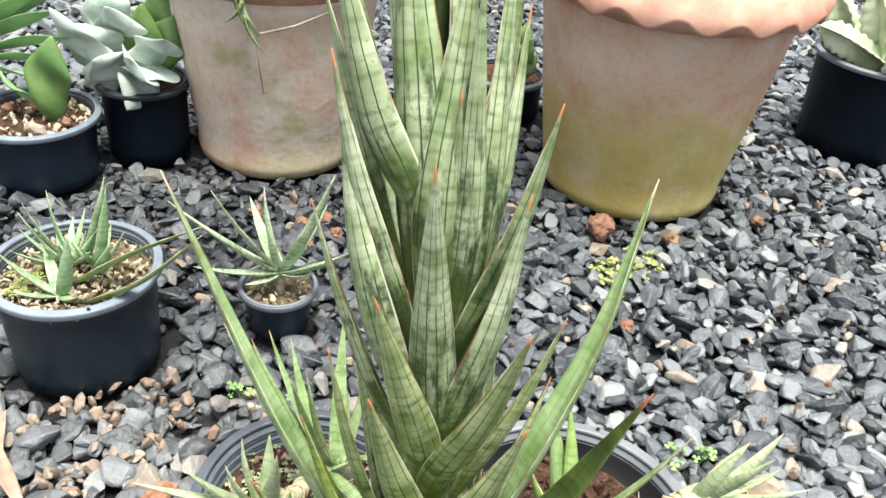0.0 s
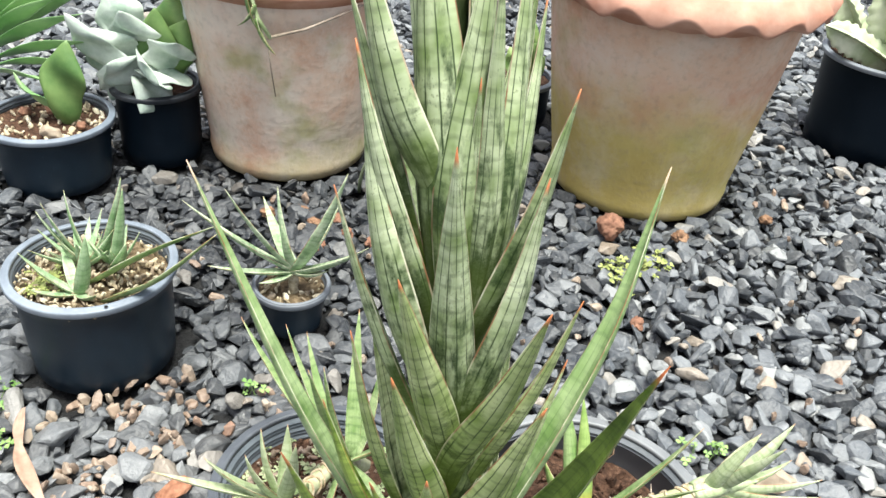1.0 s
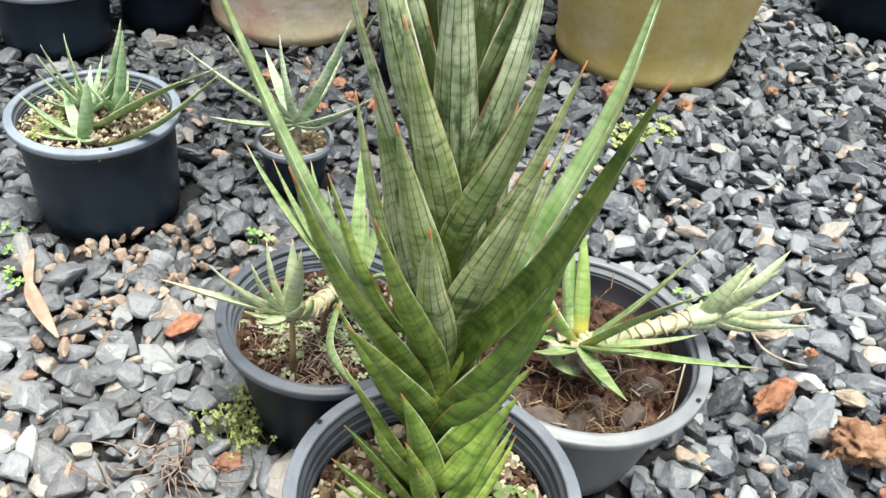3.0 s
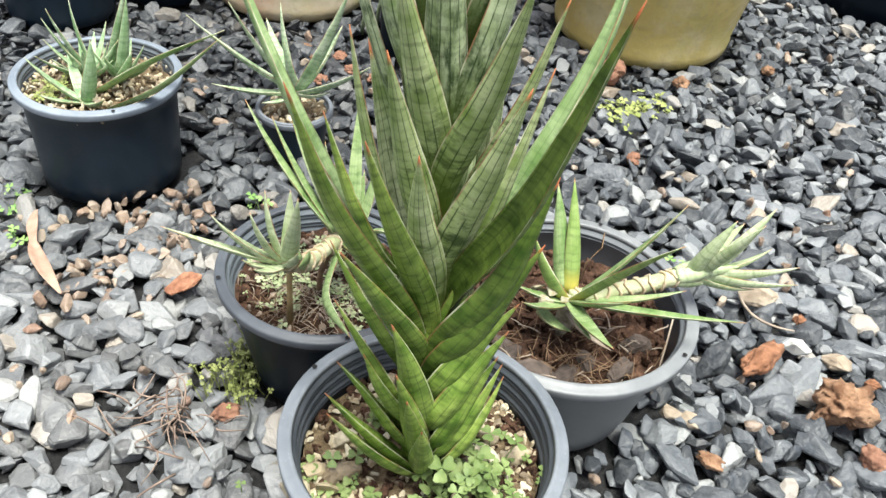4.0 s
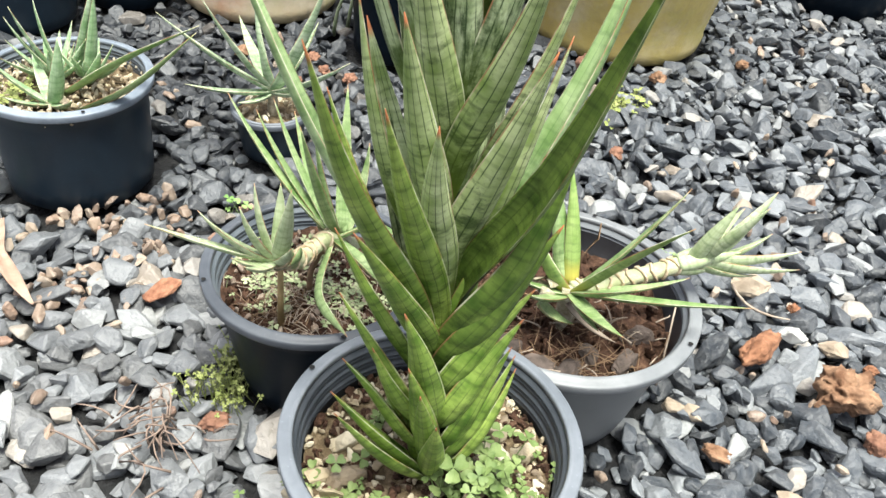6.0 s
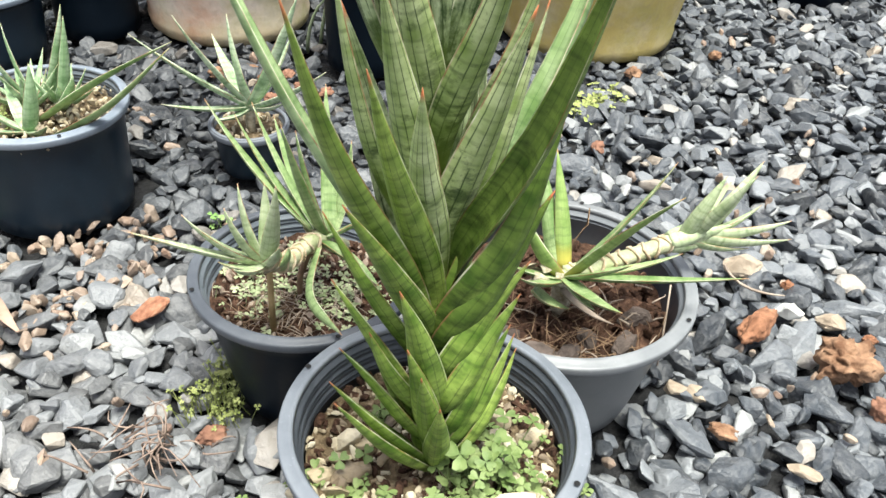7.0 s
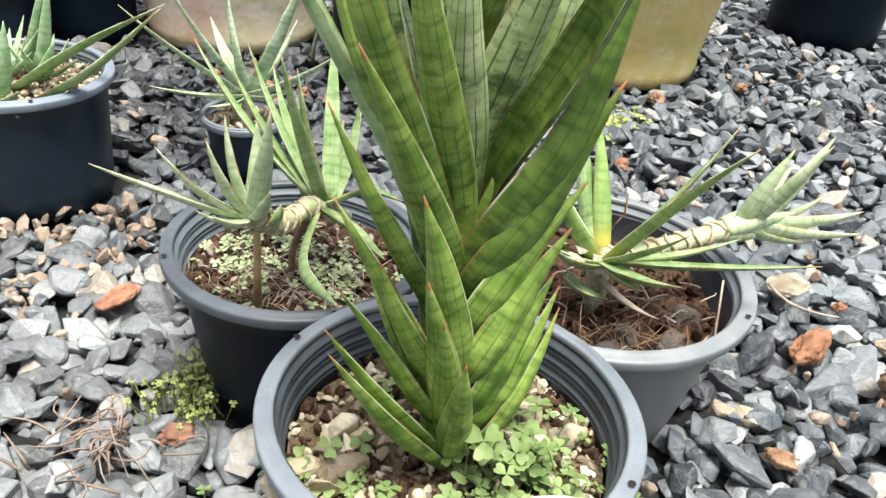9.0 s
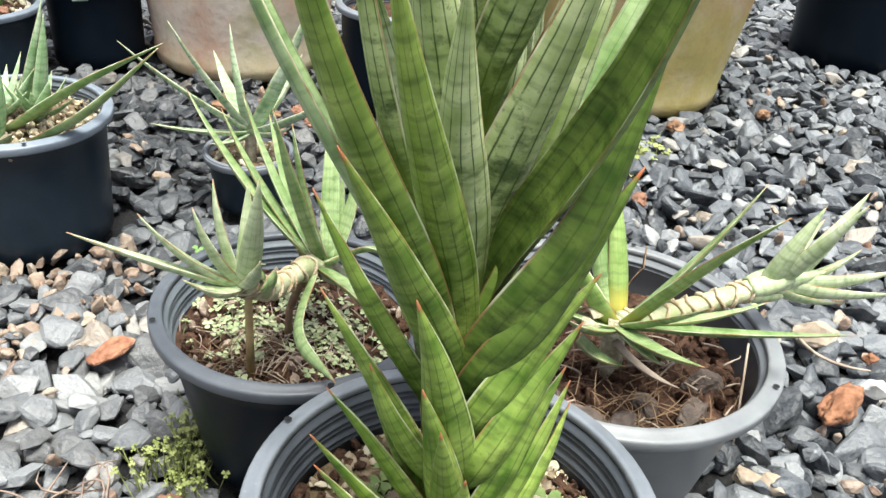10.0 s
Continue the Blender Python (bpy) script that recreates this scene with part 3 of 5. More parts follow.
leaf((-0.0477, 0.0435, 0.4385), (-0.0668, 0.0466, 0.5035), (-0.0790, 0.0500, 0.5580), 0.0214)
leaf((-0.0537, 0.0525, 0.4065), (-0.0764, 0.0534, 0.4690), (-0.0920, 0.0550, 0.5190), 0.0129)
leaf((-0.0311, 0.0403, 0.3806), (-0.0478, 0.0142, 0.4604), (-0.0580, -0.0020, 0.5100), 0.0184, m_leaf_mid)
leaf((-0.0316, 0.0371, 0.3285), (-0.0470, 0.0103, 0.4039), (-0.0580, -0.0110, 0.4650), 0.0188, m_leaf_mid)
leaf((-0.0540, 0.0488, 0.3283), (-0.0695, 0.0375, 0.3942), (-0.0800, 0.0280, 0.4570), 0.0124, m_leaf_mid)
leaf((-0.0260, 0.0277, 0.2916), (-0.0359, -0.0061, 0.3709), (-0.0390, -0.0270, 0.4210), 0.0181, m_leaf_mid)
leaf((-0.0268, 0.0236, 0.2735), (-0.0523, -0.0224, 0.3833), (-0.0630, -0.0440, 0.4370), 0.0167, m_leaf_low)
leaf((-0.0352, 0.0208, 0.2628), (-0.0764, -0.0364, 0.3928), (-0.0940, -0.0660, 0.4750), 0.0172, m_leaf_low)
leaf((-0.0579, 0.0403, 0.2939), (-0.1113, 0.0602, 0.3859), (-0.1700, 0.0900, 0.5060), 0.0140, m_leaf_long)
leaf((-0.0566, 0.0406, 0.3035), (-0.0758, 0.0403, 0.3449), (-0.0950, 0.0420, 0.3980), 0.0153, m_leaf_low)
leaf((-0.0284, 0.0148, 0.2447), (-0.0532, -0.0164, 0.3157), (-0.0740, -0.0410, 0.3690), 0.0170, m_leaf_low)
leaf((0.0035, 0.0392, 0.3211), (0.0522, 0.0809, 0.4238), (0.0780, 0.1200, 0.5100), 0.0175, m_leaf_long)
leaf((-0.0171, 0.0244, 0.2787), (0.0161, -0.0140, 0.3882), (0.0420, -0.0500, 0.5170), 0.0180, m_leaf_shaded, hollow=0.50, face=(0.85, 0.35, -0.1))
leaf((-0.0162, 0.0169, 0.2510), (0.0143, 0.0104, 0.3182), (0.0360, 0.0100, 0.3920), 0.0255, m_leaf_shaded)
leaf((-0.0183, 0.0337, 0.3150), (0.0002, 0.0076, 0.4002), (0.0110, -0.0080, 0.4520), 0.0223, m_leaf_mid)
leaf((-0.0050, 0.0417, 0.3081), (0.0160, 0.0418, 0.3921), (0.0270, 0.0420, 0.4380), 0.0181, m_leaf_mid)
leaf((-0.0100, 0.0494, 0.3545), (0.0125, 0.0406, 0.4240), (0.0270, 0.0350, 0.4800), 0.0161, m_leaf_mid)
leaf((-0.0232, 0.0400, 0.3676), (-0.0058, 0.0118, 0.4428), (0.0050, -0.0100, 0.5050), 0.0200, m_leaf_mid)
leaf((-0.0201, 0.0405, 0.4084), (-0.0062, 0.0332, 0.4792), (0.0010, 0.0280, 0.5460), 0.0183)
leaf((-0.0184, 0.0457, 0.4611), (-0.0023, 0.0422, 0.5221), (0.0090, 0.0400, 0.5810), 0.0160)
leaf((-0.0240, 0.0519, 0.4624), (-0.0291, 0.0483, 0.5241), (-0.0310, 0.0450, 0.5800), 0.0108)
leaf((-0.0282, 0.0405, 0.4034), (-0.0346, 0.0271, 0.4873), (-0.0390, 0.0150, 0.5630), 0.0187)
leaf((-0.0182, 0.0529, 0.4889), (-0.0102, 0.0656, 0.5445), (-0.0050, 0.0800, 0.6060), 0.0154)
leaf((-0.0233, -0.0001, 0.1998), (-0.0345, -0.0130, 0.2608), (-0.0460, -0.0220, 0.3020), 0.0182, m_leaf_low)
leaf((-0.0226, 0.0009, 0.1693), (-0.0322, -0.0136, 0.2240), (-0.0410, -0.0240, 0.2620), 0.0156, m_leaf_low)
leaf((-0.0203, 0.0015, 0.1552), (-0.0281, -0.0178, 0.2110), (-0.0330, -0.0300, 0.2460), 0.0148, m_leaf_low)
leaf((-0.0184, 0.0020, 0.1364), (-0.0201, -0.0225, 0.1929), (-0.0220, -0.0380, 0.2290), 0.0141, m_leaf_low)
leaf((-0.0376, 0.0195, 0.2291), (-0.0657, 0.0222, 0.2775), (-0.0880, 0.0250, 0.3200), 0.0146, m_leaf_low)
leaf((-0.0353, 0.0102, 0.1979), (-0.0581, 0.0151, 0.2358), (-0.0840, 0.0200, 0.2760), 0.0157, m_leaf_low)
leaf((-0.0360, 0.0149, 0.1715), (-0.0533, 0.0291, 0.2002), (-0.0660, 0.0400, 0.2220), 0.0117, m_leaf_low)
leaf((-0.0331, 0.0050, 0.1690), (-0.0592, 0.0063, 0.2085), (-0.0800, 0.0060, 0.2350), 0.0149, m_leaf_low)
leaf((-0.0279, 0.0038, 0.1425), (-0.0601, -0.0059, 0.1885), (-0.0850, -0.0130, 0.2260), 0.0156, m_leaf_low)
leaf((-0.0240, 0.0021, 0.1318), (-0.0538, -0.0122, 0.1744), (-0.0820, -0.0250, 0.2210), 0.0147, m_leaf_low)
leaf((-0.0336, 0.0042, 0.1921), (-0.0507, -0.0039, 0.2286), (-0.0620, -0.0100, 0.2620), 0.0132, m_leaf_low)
leaf((-0.0170, 0.0119, 0.2389), (0.0063, 0.0103, 0.2816), (0.0360, 0.0100, 0.3450), 0.0215, m_leaf_shaded)
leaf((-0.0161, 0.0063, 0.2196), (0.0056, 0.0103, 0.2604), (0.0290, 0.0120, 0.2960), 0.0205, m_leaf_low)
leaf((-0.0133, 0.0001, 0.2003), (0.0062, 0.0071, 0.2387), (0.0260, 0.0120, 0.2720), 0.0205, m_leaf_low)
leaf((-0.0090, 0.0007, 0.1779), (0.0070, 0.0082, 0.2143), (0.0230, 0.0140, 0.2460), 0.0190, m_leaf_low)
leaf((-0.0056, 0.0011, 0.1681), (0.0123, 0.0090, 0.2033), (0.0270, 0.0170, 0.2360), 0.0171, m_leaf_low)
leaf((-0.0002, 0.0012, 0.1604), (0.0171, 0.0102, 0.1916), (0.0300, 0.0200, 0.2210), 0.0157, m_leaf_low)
# the crown, and the leaves on the far side
leaf((-0.043, 0.058, 0.541), (-0.052, 0.0665, 0.6025), (-0.061, 0.075, 0.664), 0.0259, back=1.5)
leaf((-0.036, 0.050, 0.526), (-0.033, 0.0575, 0.586), (-0.030, 0.065, 0.646), 0.0193, back=1.5)
leaf((-0.022, 0.048, 0.517), (-0.0245, 0.049, 0.572), (-0.027, 0.050, 0.627), 0.0125, back=1.5)
leaf((-0.017, 0.055, 0.522), (-0.016, 0.0675, 0.585), (-0.015, 0.080, 0.648), 0.0171, back=1.5)
leaf((-0.063, 0.060, 0.532), (-0.0765, 0.065, 0.5715), (-0.090, 0.070, 0.611), 0.0134, back=1.5)
leaf((-0.050, 0.075, 0.568), (-0.0605, 0.0875, 0.6175), (-0.071, 0.100, 0.667), 0.0189, back=1.5)
leaf((-0.038, 0.070, 0.576), (-0.0415, 0.085, 0.63), (-0.045, 0.100, 0.684), 0.0196, back=1.5)
leaf((-0.044, 0.080, 0.602), (-0.0495, 0.095, 0.651), (-0.055, 0.110, 0.700), 0.0204, back=1.5)
leaf((-0.037, 0.080, 0.603), (-0.033, 0.095, 0.6435), (-0.029, 0.110, 0.684), 0.0180, back=1.5)
leaf((-0.026, 0.095, 0.310), (-0.0505, 0.1175, 0.405), (-0.075, 0.140, 0.500), 0.0277, back=1.5)
leaf((-0.012, 0.095, 0.311), (-0.006, 0.1225, 0.4055), (0.000, 0.150, 0.500), 0.0279, back=1.5)
leaf((-0.025, 0.085, 0.214), (-0.0525, 0.1075, 0.307), (-0.080, 0.130, 0.400), 0.0312, back=1.5)
leaf((-0.013, 0.085, 0.216), (-0.0015, 0.1125, 0.308), (0.010, 0.140, 0.400), 0.0315, back=1.5)
leaf((-0.040, 0.110, 0.412), (-0.065, 0.135, 0.506), (-0.090, 0.160, 0.600), 0.0255, back=1.5)
leaf((-0.020, 0.110, 0.414), (-0.01, 0.14, 0.507), (-0.000, 0.170, 0.600), 0.0257, back=1.5)


# ---- loose gravel ----
rng = np.random.default_rng(7)


def stone_bmesh(seed, points=13, flat=0.60, bevel=0.10):
    """A broken stone about 1 across: the hull of a few random points with blunted edges."""
    r = np.random.default_rng(seed)
    long = r.uniform(1.0, 1.55)
    bm = bmesh.new()
    for p in r.normal(size=(points, 3)):
        p = p / np.linalg.norm(p) * r.uniform(0.42, 0.55)
        bm.verts.new((p[0] * long, p[1] * 0.88, p[2] * flat))
    hull = bmesh.ops.convex_hull(bm, input=bm.verts)
    bmesh.ops.delete(bm, geom=[v for v in bm.verts if not v.link_faces], context="VERTS")
    bmesh.ops.dissolve_limit(bm, angle_limit=radians(14), verts=bm.verts, edges=bm.edges)
    if bevel:
        bmesh.ops.bevel(bm, geom=list(bm.edges), offset=bevel * 0.5, segments=1, affect="EDGES", clamp_overlap=True)
    bmesh.ops.triangulate(bm, faces=bm.faces)
    bmesh.ops.recalc_face_normals(bm, faces=bm.faces)
    return bm


def stone_mesh(name, seed, material, **more):
    bm = stone_bmesh(seed, **more)
    me = bpy.data.meshes.new(name)
    bm.to_mesh(me)
    bm.free()
    me.materials.append(material)
    return me


STONES = [stone_mesh("stone", 100 + k, m_gravel_piece, points=12 + k % 6, flat=0.62, bevel=0.15) for k in range(24)]


def arrays(me):
    v = np.empty(len(me.vertices) * 3)
    me.vertices.foreach_get("co", v)
    f = np.empty(len(me.polygons) * 3, dtype=int)
    me.polygons.foreach_get("vertices", f)
    return v.reshape(-1, 3), f.reshape(-1, 3)


def scatter_mesh(name, sources, spots, material, parent, smooth=False):
    """Joins many small copies into one mesh. spots: rows of matrix."""
    src = [arrays(m) for m in sources]
    vs, fs, n = [], [], 0
    for k, m in enumerate(spots):
        v, f = src[k % len(src)]
        a = np.array(m)
        vs.append(v @ a[:3, :3].T + a[:3, 3])
        fs.append(f + n)
        n += len(v)
    me = bpy.data.meshes.new(name)
    me.from_pydata(np.concatenate(vs).tolist(), [], np.concatenate(fs).tolist())
    me.materials.append(material)
    if smooth:
        me.polygons.foreach_set("use_smooth", [True] * len(me.polygons))
    ob = new(name, me)
    ob.parent = parent
    return ob


# ---- smaller plants ----
def grow(plant, base, tip, width, material, bow=0.004, out=None, hollow=0.28, thick=0.004, **more):
    """A leaf of a rosette: its channel faces up and inwards."""
    base, tip = Vector(base), Vector(tip)
    d = (tip - base).normalized()
    if out is None:
        out = Vector((d.x, d.y, 0)) * max(0.15, d.z) + Vector((0, 0, -1)) * (1.05 - max(0, d.z)) + Vector((0, -0.25, 0))
    return put_under(part("leaf", leaf_bmesh(base, tip, width, out, bow, hollow, thick, rows=12, cols=8, clasp=0.9, swell=0.25, point=1.7, **more), material, plant), plant)


def stalk(plant, name, points, radii, material, label="", sides=10, knobs=0.0):
    """A rod of a plant; knobs roughens it."""
    if knobs:
        fine_p, fine_r = [], []
        for k in range(len(points) - 1):
            for q in range(6):
                fine_p.append(Vector(points[k]).lerp(Vector(points[k + 1]), q / 6))
                fine_r.append(radii[k] + (radii[k + 1] - radii[k]) * q / 6)
        points, radii = fine_p + [Vector(points[-1])], fine_r + [radii[-1]]
    bm = tube(points, radii, sides)
    for v in bm.verts:
        if knobs:
            v.co += Vector((noise.noise(v.co * 170), noise.noise(v.co * 170 + Vector((9, 0, 0))), noise.noise(v.co * 170 + Vector((0, 9, 0))))) * knobs
    return put_under(part(name, bm, material, plant, label), plant)


def leaf_stubs(plant, a, b, n, radius, size, seed, material):
    """Short clasping leaf bases along a bare stem, each a thin triangle pressed to it."""
    r = random.Random(seed)
    a, b = Vector(a), Vector(b)
    d = (b - a).normalized()
    s1 = d.orthogonal().normalized()
    for k in range(n):
        ang = 2.4 * k + r.uniform(-0.3, 0.3)
        o = (Matrix.Rotation(ang, 3, d) @ s1).normalized()
        c = a.lerp(b, (k + 0.5) / n) + o * radius * 0.75
        put_under(part("leaf_base", leaf_bmesh(c - d * size * 0.5, c + d * size * 0.8 + o * size * r.uniform(0.1, 0.45), size * 1.1, o, 0.0, 0.22, 0.001, rows=6, cols=6, clasp=1.0, swell=0.2, point=1.5), material if k % 3 else m_stem, plant), plant)


def scar_rings(plant, points, n, radius, seed):
    """Zigzag rims of shed leaves round a bare stem."""
    r = random.Random(seed)
    for k in range(n):
        q = (k + 0.5) / n * (len(points) - 1)
        i = min(int(q), len(points) - 2)
        p = Vector(points[i]).lerp(Vector(points[i + 1]), q - i)
        d = (Vector(points[i + 1]) - Vector(points[i])).normalized()
        a = d.orthogonal().normalized()
        e = d.cross(a)
        bm = bmesh.new()
        rings = []
        turn, lean = r.uniform(0, 6.28), r.uniform(0.0026, 0.0040)
        for rad, up in ((radius, -0.0012), (radius + 0.0016, -0.0003), (radius + 0.0020, 0.0012), (radius - 0.0004, 0.0012)):
            rings.append([bm.verts.new(p + (math.cos(w) * a + math.sin(w) * e) * rad + d * (up + lean * abs(((w + turn) / 2.094) % 2 - 1) * 2)) for w in (2 * math.pi * j / 24 for j in range(24))])
        for lo, hi in zip(rings, rings[1:] + rings[:1]):
            for j in range(24):
                bm.faces.new((lo[j], lo[(j + 1) % 24], hi[(j + 1) % 24], hi[j]))
        put_under(part("leaf_scar", bm, m_scar, plant), plant)


# toppled rosette with an upright offset
plant_b = thing("offset_plant", (-0.119, 0.20, 0.105), "pale green rosette toppled on a bare stem with upright offsets", "potted plant", "small potted succulents")
ROS, JUN = Vector((-0.141, 0.150, 0.188)), Vector((-0.106, 0.212, 0.166))
BEND = [JUN + Vector((0.022, 0.012, -0.020)), JUN, JUN.lerp(ROS, 0.35) + Vector((0, 0, -0.007)), JUN.lerp(ROS, 0.72) + Vector((0.002, 0, -0.010)), ROS]
stalk(plant_b, "stem", BEND, [0.0055, 0.0068, 0.0064, 0.0068, 0.0075], m_barestem, "pale scarred bare stem", knobs=0.0016)
scar_rings(plant_b, BEND[1:], 8, 0.0064, 61)
leaf_stubs(plant_b, JUN + Vector((0.012, 0.006, -0.012)), JUN + Vector((-0.008, 0, 0.004)), 9, 0.0070, 0.010, 52, m_stem)
leaf_stubs(plant_b, JUN.lerp(ROS, 0.75), ROS, 5, 0.0075, 0.014, 51, m_pup)
for tip, w, bow in (((-0.231, 0.129, 0.229), 0.0125, 0.001), ((-0.195, 0.138, 0.238), 0.0145, 0.004), ((-0.165, 0.138, 0.244), 0.0130, 0.004), ((-0.157, 0.156, 0.253), 0.0140, 0.003), ((-0.126, 0.128, 0.270), 0.0150, 0.004),
                    ((-0.126, 0.122, 0.222), 0.0120, 0.003), ((-0.173, 0.135, 0.198), 0.0120, 0.004), ((-0.128, 0.138, 0.230), 0.0100, 0.002), ((-0.160, 0.118, 0.205), 0.0130, 0.004), ((-0.140, 0.170, 0.245), 0.0130, 0.002)):
    grow(plant_b, ROS + Vector((tip[0] - ROS.x, tip[1] - ROS.y, 0)) * 0.05, tip, w * 0.94, m_pup_pale, bow, hollow=0.34, thick=0.0045)
for tip, w, bow, foot in (((-0.199, 0.276, 0.258), 0.0150, 0.006, 0.0), ((-0.175, 0.270, 0.248), 0.0125, 0.005, 0.0), ((-0.160, 0.270, 0.259), 0.0125, 0.004, 0.002), ((-0.128, 0.190, 0.283), 0.0140, 0.003, 0.004), ((-0.120, 0.215, 0.264), 0.0120, 0.003, 0.006),
                          ((-0.100, 0.285, 0.270), 0.0160, 0.003, 0.010), ((-0.078, 0.250, 0.236), 0.0150, 0.005, 0.012), ((-0.090, 0.250, 0.215), 0.0130, 0.004, 0.010), ((-0.145, 0.285, 0.240), 0.0130, 0.005, 0.0)):
    grow(plant_b, JUN + Vector((foot, 0.002, 0.002)), tip, w * 0.82, m_pup, bow, hollow=0.34, thick=0.0045)
stalk(plant_b, "support_stalk", [(-0.141, 0.157, 0.104), (-0.140, 0.154, 0.14), (-0.139, 0.151, 0.182)], [0.0030, 0.0026, 0.0023], m_cane)
stalk(plant_b, "root", [(-0.123, 0.200, 0.105), (-0.121, 0.198, 0.135), (-0.115, 0.202, 0.152), (-0.104, 0.212, 0.162)], [0.0026, 0.0026, 0.0032, 0.004], m_root)
for a, v, c, w, f in ((JUN + Vector((0.002, -0.004, -0.006)), (-0.109, 0.156, 0.146), (-0.083, 0.112, 0.146), 0.0135, (-0.9, -0.4, 0.25)), (JUN + Vector((0.006, -0.004, -0.002)), (-0.078, 0.190, 0.160), (-0.055, 0.168, 0.148), 0.0150, (0.1, -0.5, -0.9)), (JUN + Vector((0.008, 0, 0)), (-0.070, 0.215, 0.178), (-0.045, 0.195, 0.180), 0.0120, (0.1, -0.5, -0.9))):
    put_under(part("drooping_leaf", leaf_bmesh(a, c, w, f, 0.0, 0.30, 0.004, rows=16, cols=8, clasp=0.8, swell=0.35, point=2.2, via=[Vector(v)]), m_pup, plant_b), plant_b)

# fallen stem with terminal rosette
plant_c = thing("leaning_plant", (0.105, 0.198, 0.09), "pale green plant leaning over its pot on a ringed stem", "potted plant", "small potted succulents")
CR, EN = Vector((0.099, 0.180, 0.152)), Vector((0.216, 0.210, 0.172))
AXIS = [CR, CR.lerp(EN, 0.3) + Vector((0, 0, -0.003)), CR.lerp(EN, 0.6) + Vector((0, 0, -0.003)), CR.lerp(EN, 0.85), EN]
stalk(plant_c, "root_crown", [(0.104, 0.195, 0.078), (0.103, 0.190, 0.11), CR + Vector((0, 0.004, -0.004))], [0.009, 0.0085, 0.008], m_stem, knobs=0.003)
stalk(plant_c, "stem", AXIS, [0.0074, 0.0068, 0.0070, 0.0076, 0.0066], m_barestem, "pale stem ringed with leaf scars", knobs=0.0006)
scar_rings(plant_c, AXIS[:4], 10, 0.0070, 62)
leaf_stubs(plant_c, CR + Vector((-0.030, -0.006, 0.004)), CR, 8, 0.0075, 0.010, 55, m_stem)
for q, tip, w, o in ((0.90, (0.226, 0.203, 0.236), 0.0110, (-0.5, -0.8, 0.1)), (1.06, (0.262, 0.220, 0.240), 0.0112, (-0.1, -0.9, 0.2)), (0.98, (0.240, 0.182, 0.249), 0.0098, (-0.3, -0.9, 0.2)), (1.04, (0.276, 0.226, 0.192), 0.0110, (0.1, -0.5, -0.8)), (1.02, (0.301, 0.214, 0.184), 0.0135, (0.1, -0.8, -0.5)),
                  (0.98, (0.304, 0.210, 0.167), 0.0135, (0.0, -0.7, -0.7)), (0.92, (0.266, 0.206, 0.160), 0.0110, (0.0, -0.5, -0.9)), (0.94, (0.250, 0.240, 0.207), 0.0120, (0.0, 0.8, -0.4))):
    grow(plant_c, CR.lerp(EN, q), tip, w * 1.22, m_pup_pale, 0.003, out=o, hollow=0.38, thick=0.0055)
for a, b, w in ((0.80, 1.10, 0.0145), (0.94, 1.26, 0.0135)):
    for o in ((0.0, -0.8, 0.5), (0.0, -0.6, -0.8), (0.0, 0.8, 0.4)):
        p = CR.lerp(EN, a) + Vector(o) * 0.003
        put_under(part("clasping_leaf", leaf_bmesh(p, CR.lerp(EN, b) + Vector(o) * 0.011, w, o, 0.001, 0.42, 0.003, rows=10, cols=8, clasp=1.0, swell=0.2, point=1.6), m_pup_pale, plant_c), plant_c)
for tip, w, bow in (((0.177, 0.191, 0.255), 0.0130, 0.003), ((0.156, 0.115, 0.272), 0.0185, -0.003), ((0.195, 0.177, 0.176), 0.0150, 0.004), ((0.130, 0.115, 0.212), 0.0120, 0.002), ((0.238, 0.142, 0.178), 0.0140, 0.002), ((0.116, 0.078, 0.198), 0.0160, 0.003), ((0.108, 0.110, 0.172), 0.0110, 0.003)):
    grow(plant_c, CR + Vector((tip[0] - CR.x, tip[1] - CR.y, 0)) * 0.04, tip, w * 0.88, m_pup_warm if w > 0.018 else m_pup, bow, hollow=0.34, thick=0.0045)
grow(plant_c, CR + Vector((0.001, 0.006, 0)), (0.090, 0.232, 0.242), 0.0150, m_pup_warm, 0.003, out=(0.2, -1, 0.1))
grow(plant_c, CR + Vector((-0.004, 0.008, 0)), (0.078, 0.236, 0.232), 0.0170, m_pup, 0.003, out=(0, -1, 0.1))
grow(plant_c, CR + Vector((-0.004, 0, 0)), (0.060, 0.190, 0.208), 0.0200, m_pup_warm, 0.004, out=(-0.3, -0.6, -0.7))
grow(plant_c, CR + Vector((0.006, 0, -0.002)), (0.048, 0.170, 0.170), 0.0160, m_pup, 0.003)
grow(plant_c, CR + Vector((-0.024, -0.004, -0.012)), (0.104, 0.160, 0.130), 0.0160, m_pup, 0.003)
grow(plant_c, CR + Vector((-0.002, 0, -0.004)), (0.050, 0.130, 0.188), 0.0150, m_pup, 0.004)
grow(plant_c, CR + Vector((0.0, -0.002, -0.014)), (0.140, 0.150, 0.122), 0.010, m_dry, 0.004)
stalk(plant_c, "twig", [(0.122, 0.255, 0.085), (0.127, 0.262, 0.125), (0.137, 0.262, 0.145), (0.136, 0.262, 0.163)], [0.0013, 0.0012, 0.001, 0.0006], m_root, sides=6)
stalk(plant_c, "dry_root", curve_points((0.205, 0.172, 0.125), (0.196, 0.150, 0.090), (0.160, 0.128, 0.088), 8), [0.0011] * 9, m_dry, sides=5)
stalk(plant_c, "dry_root", curve_points((0.198, 0.190, 0.132), (0.190, 0.160, 0.100), (0.180, 0.135, 0.089), 8), [0.0009] * 9, m_dry, sides=5)

